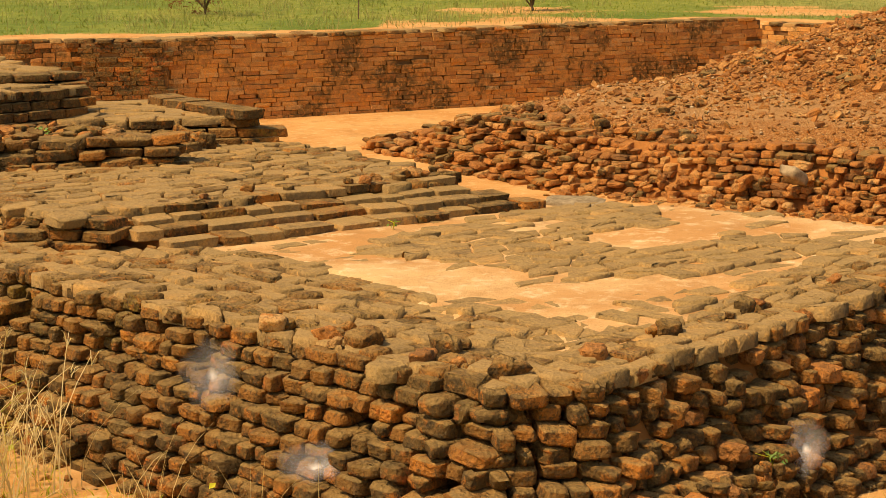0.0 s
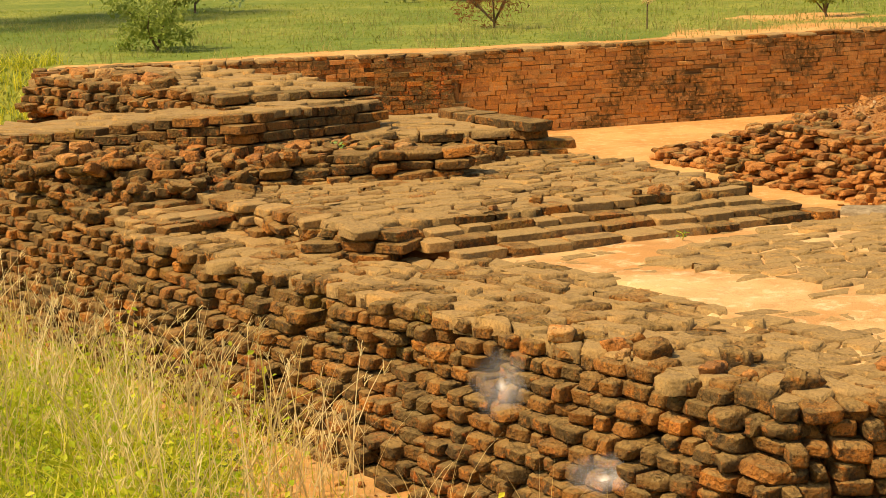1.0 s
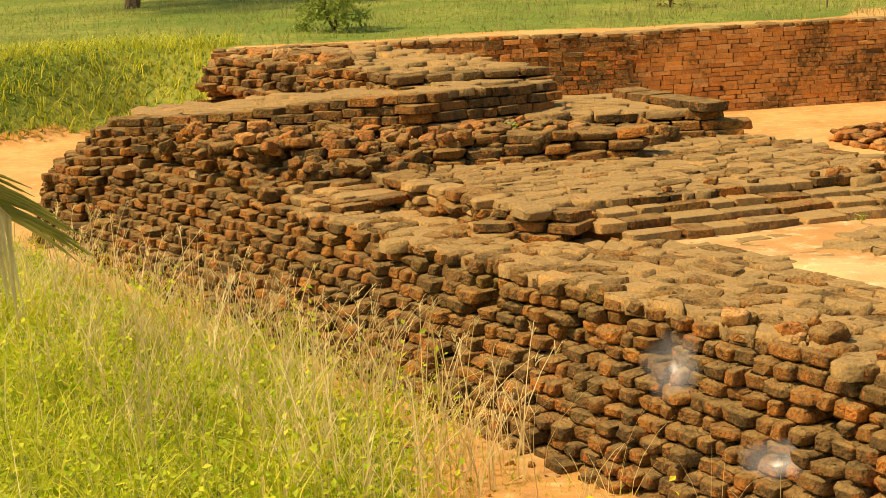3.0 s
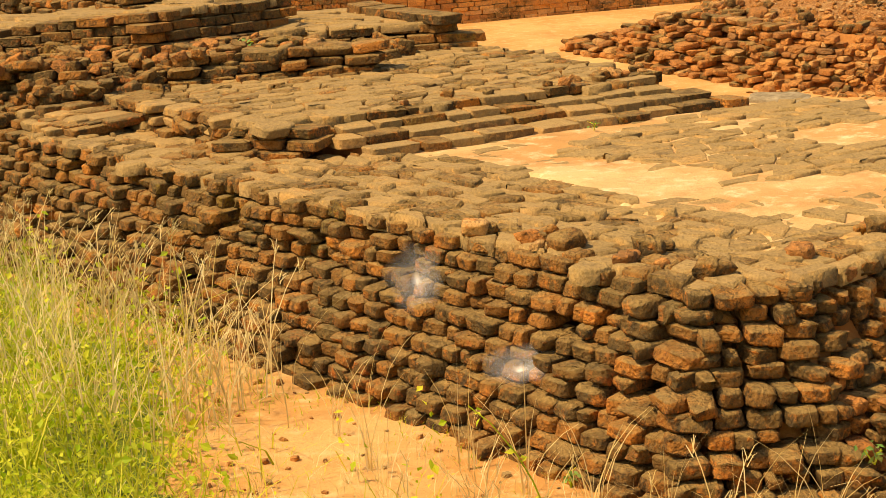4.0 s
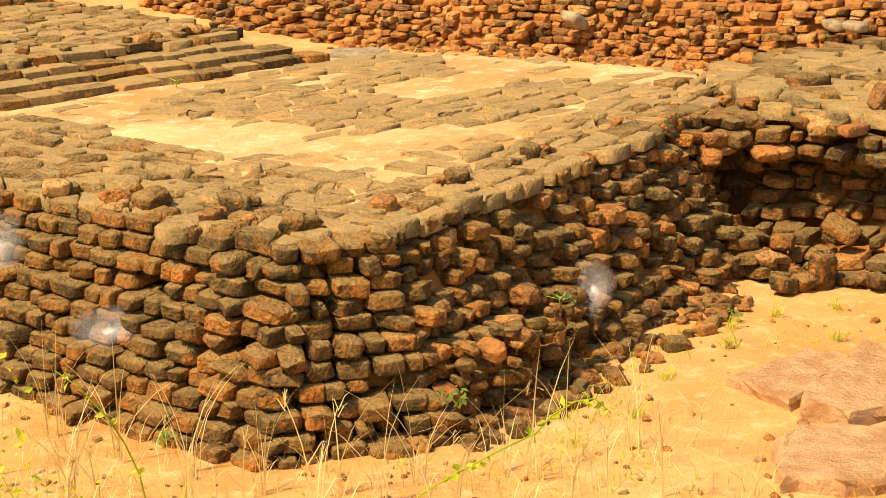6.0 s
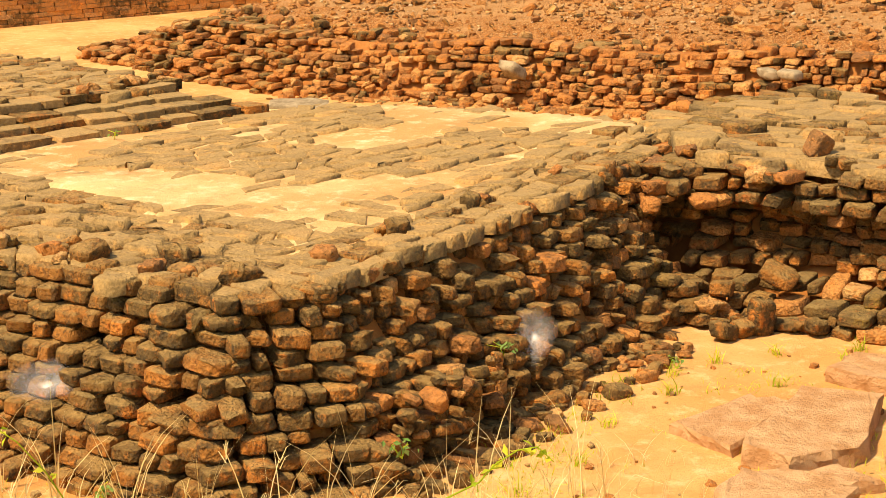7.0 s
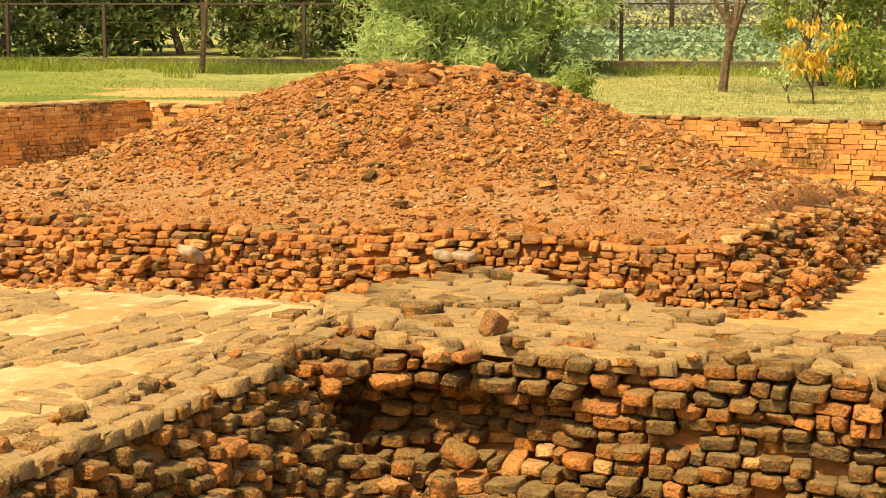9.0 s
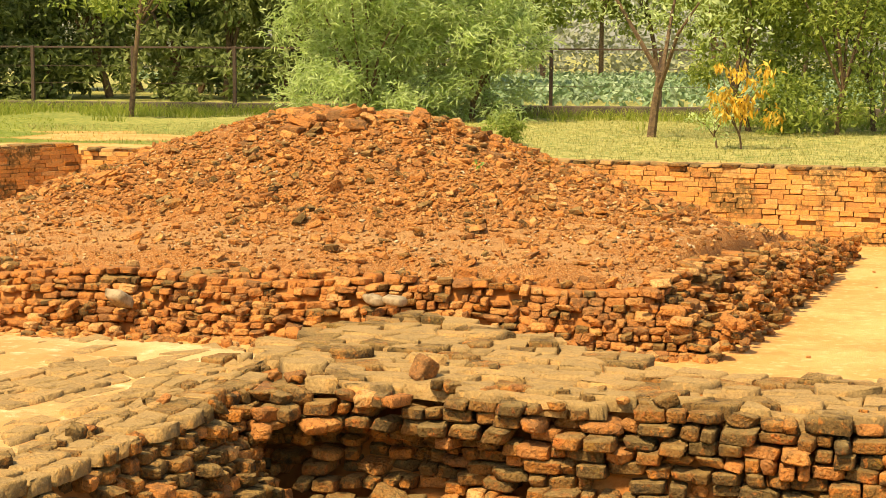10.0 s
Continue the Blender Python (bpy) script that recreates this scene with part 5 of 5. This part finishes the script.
for x, y in ((2.2, 6.95), (2.45, 7.1), (2.75, 7.2), (3.1, 7.15), (3.3, 6.95), (2.55, 6.75), (2.05, 6.7), (1.75, 6.4), (3.0, 7.0), (3.55, 6.75), (1.5, 6.0), (1.2, 5.75)):
    tuft(x + rng.normal(0, 0.03), y, 22, (0.04, 0.11), M_WEED, "small green grass tuft on bare earth")
for x, y in ((0.9, 5.55), (0.6, 5.5), (1.15, 5.6), (0.3, 5.45), (-0.2, 5.75), (-0.45, 5.9), (0.05, 5.5), (1.4, 5.7), (-0.7, 6.2), (-0.95, 5.7), (-0.6, 5.5), (-1.1, 6.2), (-0.2, 5.4), (0.45, 5.35), (1.0, 5.45), (-1.3, 6.6)):
    ob = blades("grass_stalk", [(x + rng.normal(0, 0.015), y + rng.normal(0, 0.015), ground_height(x, y)) for _ in range(9)], M_STRAW, "thin dry straw stalks on bare earth", "grass stalk", (0.12, 0.55), (0.004, 0.007), (0.1, 0.6), 4)
    tagged(ob, group="dry stalks", kind="thing")


# leafy growth on the earth bank
spots = []
for x, y, z in grass_spots(600, (-16, 14.5), (-8.6, 21.5), lambda x, y: 1.0 if 0.1 < edge_distance((x, y), RIM) < 1.5 and x < -8.8 else 0.0):
    for k in range(5):
        spots.append((x + rng.normal(0, 0.08), y + rng.normal(0, 0.08), z + 0.01 + 0.12 * rng.random()))
v, f = leaf_cloud(spots, (0.03, 0.07), 0.2, 0.6)
tagged(mesh_object("bank_plants", v, f, M_TREE), "leafy plants covering the earth bank", "plants", kind="stuff")

blades("bank_grass", grass_spots(7000, (-17, 13.5), (-8.6, 22), lambda x, y: 1.0 if 0.15 < edge_distance((x, y), RIM) < 2.2 and x < -8.8 else 0.0), M_GREEN, "long grass covering the earth bank", "grass", (0.1, 0.3), (0.01, 0.02), (0.2, 1.0), 3)

# taller clumps on the rough part of the lawn
pts = []
for x, y, z in grass_spots(420, (-20, 20), (3, 34), lambda x, y: 1.0 if edge_distance((x, y), RIM) > 1.2 else 0.0):
    for k in range(16):
        pts.append((x + rng.normal(0, 0.16), y + rng.normal(0, 0.16), z))
blades("rough_grass", pts, M_DRYLAWN, "taller clumps of rough grass on the lawn", "grass", (0.08, 0.26), (0.006, 0.012), (0.2, 0.9), 3)

# loose crumbs of brick on the court
crumbs = Pile(ground, near=(1.5, 5.5), limit=200, name="pebble", rest="pebbles")
scatter(crumbs, [(-1.2, 5.2), (2.0, 4.6), (4.2, 5.6), (3.2, 7.2), (2.4, 7.2), (0.9, 5.6), (-4.5, 10.3), (-5.0, 10.2)], 420, lambda p: ground_height(*p), [M_REDD, M_REDD, M_PAVE], (0.010, 0.036))
scatter(crumbs, [(7.5, 11.0), (13.0, 17.3), (11.0, 19.0), (13.4, 17.5), (9.0, 10.0)], 12, lambda p: ground_height(*p), [M_REDD], (0.03, 0.1))
crumbs.finish()

# sparse young grass on the bare ground
pts = []
for x, y, z in grass_spots(900, (-2.2, 4.7), (4.4, 7.4), lambda x, y: (1.0 if noise.noise(Vector((x * 1.3, y * 1.3, 7))) > 0.0 else 0.15) if edge_distance((x, y), [(-2.6, 8.6), (0.2, 5.85), (0.75, 5.8), (2.2, 7.4), (5.0, 5.2)]) < -0.06 else 0.0):
    for k in range(6):
        pts.append((x + rng.normal(0, 0.03), y + rng.normal(0, 0.03), z))
blades("young_grass", pts, M_WEED, "sparse young grass sprouting from bare earth", "grass", (0.015, 0.075), (0.003, 0.006), (0.3, 1.4), 2)

blades("stubble", grass_spots(1700, (-2.2, 4.7), (4.4, 6.6), lambda x, y: 1.0 if edge_distance((x, y), [(-2.6, 8.6), (0.2, 5.8), (0.75, 5.7), (1.4, 6.2), (2.0, 6.0), (1.9, 5.2), (5.0, 4.8)]) < -0.08 else 0.0), M_STRAW, "short dry stubble on bare earth", "grass", (0.03, 0.20), (0.002, 0.005), (0.1, 0.9), 3)


# ---- small green plants between the bricks, and a creeper on the ground
def sprig(x, y, z, size, n=16):
    top = tagged(new("sprig"), "small green plant rooted between the bricks", "plant", "plants in the joints")
    top.location = (x, y, z)
    bm = bmesh.new()
    for k in range(3):
        limb(bm, [(0, 0, -0.02), (rng.normal(0, 0.3) * size, rng.normal(0, 0.3) * size, size * 0.5), (rng.normal(0, 0.5) * size, rng.normal(0, 0.5) * size, size * rng.uniform(0.6, 0.9))], 0.003, 0.0015, 5)
    part("stem", bm, M_WEED, top)
    v, f = leaf_cloud([(rng.normal(0, 0.35) * size, rng.normal(0, 0.35) * size, size * rng.uniform(0.15, 0.9)) for _ in range(n)], (size * 0.35, size * 0.7), 0.2, 0.6)
    mesh_object("leaves", v, f, M_SPRIG, top)
    return top


M_SPRIG = leaf_material("fresh_leaf", (0.14, 0.30, 0.06), (0.32, 0.45, 0.14), 0.35)
sprig(-2.69, 11.5, 1.03, 0.068)
sprig(-4.45, 11.75, 1.0, 0.062)
sprig(-0.28, 9.6, 0.735, 0.037, 10)
sprig(1.30, 6.52, 0.30, 0.056)
sprig(0.78, 5.80, 0.18, 0.062)
sprig(6.79, 15.5, 1.27, 0.087)
sprig(2.2, 7.05, 0.02, 0.043)
sprig(-0.3, 6.0, 0.02, 0.056)


def creeper(pts, leaves):
    top = tagged(new("creeper"), "thin green creeper trailing with small leaves", "creeper")
    bm = bmesh.new()
    limb(bm, pts, 0.004, 0.002, 6)
    part("stem", bm, M_WEED, top)
    spots = []
    for k in range(leaves):
        u = rng.random() * (len(pts) - 1)
        i = min(int(u), len(pts) - 2)
        p = Vector(pts[i]).lerp(Vector(pts[i + 1]), u - i)
        spots.append((p.x, p.y, p.z + rng.normal(0, 0.006)))
    v, f = leaf_cloud(spots, (0.022, 0.05), 0.1, 0.6)
    mesh_object("leaves", v, f, M_WEED, top)
    return top


creeper([(0.42, 5.0, 0.0), (0.55, 5.02, 0.18), (0.68, 5.0, 0.26), (0.79, 4.99, 0.32), (0.91, 4.97, 0.38), (0.96, 4.96, 0.44), (1.03, 4.94, 0.49), (1.09, 4.93, 0.5), (1.14, 4.92, 0.45)], 34)
creeper([(-0.32, 5.3, 0.0), (-0.35, 5.29, 0.2), (-0.39, 5.29, 0.31), (-0.44, 5.28, 0.41), (-0.52, 5.27, 0.52), (-0.59, 5.27, 0.58)], 12)

# ---- cobwebs in the holes of the walls ----
def cobweb(x, y, z, r, squash, tip):
    verts, faces, dense = [(0, 0.05, 0)], [], [1.0]
    rings, n = 6, 20
    wob = rng.uniform(0.8, 1.15, n)
    for k in range(1, rings + 1):
        f = k / rings
        for i in range(n):
            a = 6.283 * i / n
            q = r * f * (1 + (wob[i] - 1) * f)
            verts.append((q * math.cos(a), 0.05 * (1 - f) ** 2 + rng.normal(0, 0.003), q * math.sin(a) * squash))
            dense.append(0.45 * (1 - f) ** 1.1)
    for i in range(n):
        faces.append((0, 1 + i, 1 + (i + 1) % n))
        for k in range(rings - 1):
            b = 1 + k * n
            faces.append((b + i, b + n + i, b + n + (i + 1) % n, b + (i + 1) % n))
    ob = mesh_object("cobweb", verts, faces, M_WEB, None, True)
    ob.data.attributes.new("dense", "FLOAT", "POINT").data.foreach_set("value", dense)
    ob.matrix_basis = pose(x, y, z, tip, 0, math.degrees(math.atan2(-x, y)))
    return tagged(ob, "white funnel cobweb stretched over a hole between bricks", "cobweb", "cobwebs")


cobweb(-0.99, 7.08, 0.54, 0.135, 1.2, -25)
cobweb(-0.51, 6.46, 0.34, 0.165, 0.65, -50)
cobweb(1.48, 6.74, 0.30, 0.10, 1.3, -25)


# ---- fallen palm frond hanging over the grass ----
def palm_frond():
    top = tagged(new("palm_frond"), "drooping yellow-green palm frond with long narrow leaflets", "palm frond")
    pts = [Vector(p) for p in ((-7.3, 6.9, 0.0), (-6.6, 7.1, 0.9), (-5.9, 7.2, 1.62), (-5.35, 7.4, 1.64), (-4.95, 7.6, 1.47), (-4.65, 7.75, 1.24), (-4.5, 7.83, 1.05))]
    bm = bmesh.new()
    limb(bm, pts, 0.02, 0.005, 6)
    part("rachis", bm, M_STRAW, top)
    right, down = Vector((0.875, 0.485, 0.0)), Vector((0.0, 0.0, -1.0))
    for k in range(44):
        f = 0.33 + 0.66 * k / 43
        u = f * (len(pts) - 1)
        i = min(int(u), len(pts) - 2)
        p = pts[i].lerp(pts[i + 1], u - i)
        for side in (1, -1):
            ln = 0.60 * (1 - 0.5 * abs(f - 0.55)) * rng.uniform(0.85, 1.1)
            fall = 0.05 + 0.5 * (f - 0.33) / 0.66
            d = (right + down * (fall + rng.normal(0, 0.05))).normalized() if side > 0 else (down + right * (0.1 + rng.normal(0, 0.05))).normalized()
            flat = right.cross(d).normalized()
            wide = flat.cross(d).normalized() if side > 0 else right
            bm = bmesh.new()
            rows = []
            for q in range(5):
                g = q / 4
                c = p + d * ln * g + down * (0.16 * ln * g * g)
                w = (0.015 if side > 0 else 0.010) * (1 - g) ** 0.6 + 0.0015
                rows.append([bm.verts.new(c + wide * w + flat * 0.4 * w), bm.verts.new(c), bm.verts.new(c - wide * w + flat * 0.4 * w)])
            for r0, r1 in zip(rows, rows[1:]):
                for s in range(2):
                    bm.faces.new((r0[s], r0[s + 1], r1[s + 1], r1[s]))
            part("leaflet", bm, M_PALM if side > 0 else M_STRAW, top)
    return top


# leaf colour of the far woods, paled to stand in for distance haze
M_HAZE = leaf_material("haze_tinted_leaf", (0.24, 0.27, 0.17), (0.40, 0.42, 0.30), 0.3)
M_PALM = leaf_material("palm_leaf", (0.32, 0.30, 0.05), (0.58, 0.47, 0.13), 0.35)
palm_frond()

# ---- garden round the excavation ----
tree("tree", 7.9, 36.6, 5.2, 1.8, M_TREE, "slender tree with a thin pale trunk on the lawn", 0.5, 0.065, 30, 130, (0.09, 0.2), 4, 0.45)
for x, y, h, r in ((11.9, 33.4, 3.6, 1.8), (14.3, 33.0, 3.2, 1.6), (13.0, 34.4, 4.6, 2.1)):
    tree("bushy_tree", x, y, h, r, M_BRIGHT, "bright green bushy tree with narrow leaves", 0.12, 0.07, 64, 190, (0.12, 0.26), 6, 0.04, 0.1, 0.17)
tree("tree", 15.6, 35.3, 5.0, 1.8, M_TREE, "tree with a pale trunk behind the bush", 0.45, 0.11, 22, 90, (0.12, 0.24), 4, 0.45)
tree("shrub", 11.35, 24.7, 0.55, 0.42, M_TREE, "small dark green shrub at the edge of the lawn", 0.2, 0.02, 16, 90, (0.04, 0.09), 5, 0.15)
tree("tree", 14.93, 26.5, 4.2, 1.9, M_BRIGHT, "young tree with a forked trunk and sparse leaves", 0.28, 0.085, 26, 70, (0.06, 0.15), 3, 0.42)
tree("shrub", 14.76, 23.3, 1.5, 0.62, M_YELLOW, "shrub with drooping yellow leaves", 0.2, 0.02, 17, 26, (0.08, 0.18), 7, 0.3, 1.2, 0.42)
tree("shrub", 14.5, 23.6, 0.9, 0.7, M_BRIGHT, "low green shrub with thin twigs", 0.3, 0.02, 10, 30, (0.05, 0.12), 5, 0.2)
for x, y, h, r in ((18.9, 26.6, 4.6, 1.9), (20.4, 27.5, 5.2, 2.2), (17.9, 28.0, 4.2, 1.2)):
    tree("tree", x, y, h, r, M_TREE, "dark leafy tree beside the lawn", 0.2, 0.06, 60, 170, (0.06, 0.17), 6, 0.02)
tree("shrub", -3.83, 28.0, 1.15, 0.95, M_RED, "small shrub with reddish dry leaves", 0.12, 0.03, 22, 60, (0.06, 0.13), 8, 0.12, 0.2, 0.2)
tree("shrub", -8.3, 24.2, 0.9, 0.75, M_TREE, "green bush growing on the lawn's edge", 0.05, 0.03, 30, 80, (0.05, 0.12), 7, 0.02)
tree("shrub", -11.6, 36.5, 1.4, 1.1, M_BRIGHT, "low green bush on the lawn", 0.2, 0.03, 18, 80, (0.07, 0.15), 6, 0.15)
tree("sapling", -1.28, 26.6, 0.8, 0.16, M_STRAW, "thin dry sapling on the bare ground", 0.6, 0.012, 5, 12, (0.04, 0.08), 3, 0.5)
tree("shrub", 1.55, 29.1, 1.0, 0.5, M_TREE, "small dark shrub on the lawn", 0.1, 0.03, 18, 60, (0.05, 0.12), 6, 0.1)
tree("tree", -15.9, 33.4, 6.5, 4.0, M_TREE, "tree with a thick dark trunk on the lawn", 0.4, 0.17, 46, 150, (0.16, 0.32), 6, 0.45)
tree("tree", -21.5, 39.3, 5.0, 1.8, M_TREE, "tree with a green-stained trunk on the lawn", 0.5, 0.15, 20, 100, (0.1, 0.24), 5, 0.5)
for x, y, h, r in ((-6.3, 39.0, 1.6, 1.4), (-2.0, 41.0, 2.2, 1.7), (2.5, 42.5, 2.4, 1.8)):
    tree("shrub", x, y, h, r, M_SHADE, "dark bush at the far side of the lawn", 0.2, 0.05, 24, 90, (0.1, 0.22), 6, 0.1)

# trees behind the fence, dense and dark
k = 0
for az in np.arange(2.0, 40.0, 1.9):
    for row in range(2):
        d = (48 + 6 * row + rng.uniform(-1.5, 1.5)) * (1.0 if az < 24 else 1.35)
        x, y = d * math.sin(radians(az + row)), d * math.cos(radians(az + row))
        if 22.5 < az < 31 and row == 0:
            continue
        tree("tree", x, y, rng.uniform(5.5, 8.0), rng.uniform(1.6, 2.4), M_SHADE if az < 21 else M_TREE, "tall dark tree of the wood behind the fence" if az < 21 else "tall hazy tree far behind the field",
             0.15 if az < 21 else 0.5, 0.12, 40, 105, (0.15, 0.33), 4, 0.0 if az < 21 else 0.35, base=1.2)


# woods on the horizon; their haze is painted into the pale leaf colour
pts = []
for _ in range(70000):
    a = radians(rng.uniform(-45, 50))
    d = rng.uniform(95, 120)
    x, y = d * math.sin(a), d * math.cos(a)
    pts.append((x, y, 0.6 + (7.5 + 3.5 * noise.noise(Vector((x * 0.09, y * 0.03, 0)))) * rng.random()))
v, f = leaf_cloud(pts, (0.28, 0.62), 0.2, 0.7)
tagged(mesh_object("far_woods", v, f, M_HAZE), "woods on the horizon, haze painted into their pale leaves", "woods", kind="stuff")


# ---- fence on a low plinth ----
def fence():
    top = tagged(new("fence"), "dark iron post-and-rail fence on a low plinth", "fence")
    p0, p1 = np.array((2.0, 44.0)), np.array((30.0, 27.3))
    w = (p1 - p0) / np.linalg.norm(p1 - p0)
    n = np.array([-w[1], w[0]])
    run = float(np.linalg.norm(p1 - p0))
    base = 1.12

    def bar(name, s0, s1, z0, z1, t, mat):
        bm = bmesh.new()
        vs = []
        for s, o in ((s0, -t), (s1, -t), (s1, t), (s0, t)):
            q = p0 + w * s + n * o
            vs.append((q[0], q[1]))
        lo = [bm.verts.new((*q, z0)) for q in vs]
        hi = [bm.verts.new((*q, z1)) for q in vs]
        for i in range(4):
            bm.faces.new((lo[i], lo[(i + 1) % 4], hi[(i + 1) % 4], hi[i]))
        bm.faces.new(hi)
        bmesh.ops.bevel(bm, geom=[e for e in bm.edges], offset=t * 0.2, segments=1, affect="EDGES")
        part(name, bm, mat, top)

    bar("plinth", 0, run, base - 0.15, base + 0.12, 0.11, M_PLINTH)
    bar("rail", 0, run, base + 1.37, base + 1.41, 0.02, M_IRON)
    for s in np.arange(0.4, run, 2.45):
        bar("post", s, s + 0.08, base + 0.1, base + 1.42, 0.04, M_IRON)
    for x in (0.55, 0.95):
        bar("wire", 0, run, base + x, base + x + 0.008, 0.004, M_IRON)
    return top


fence()

# ---- field of low crops beyond the fence ----
pts = []
for _ in range(30000):
    x, y = rng.uniform(16, 50), rng.uniform(34, 75)
    if x * 0.6 + y - 1.2 > 46.5:
        pts.append((x, y, 1.2 + rng.uniform(0.05, 0.3)))
v, f = leaf_cloud(pts, (0.14, 0.3), 0.1, 0.6)
tagged(mesh_object("crops", v, f, M_CROP), "pale green field of low crops beyond the fence", "crops", kind="stuff")
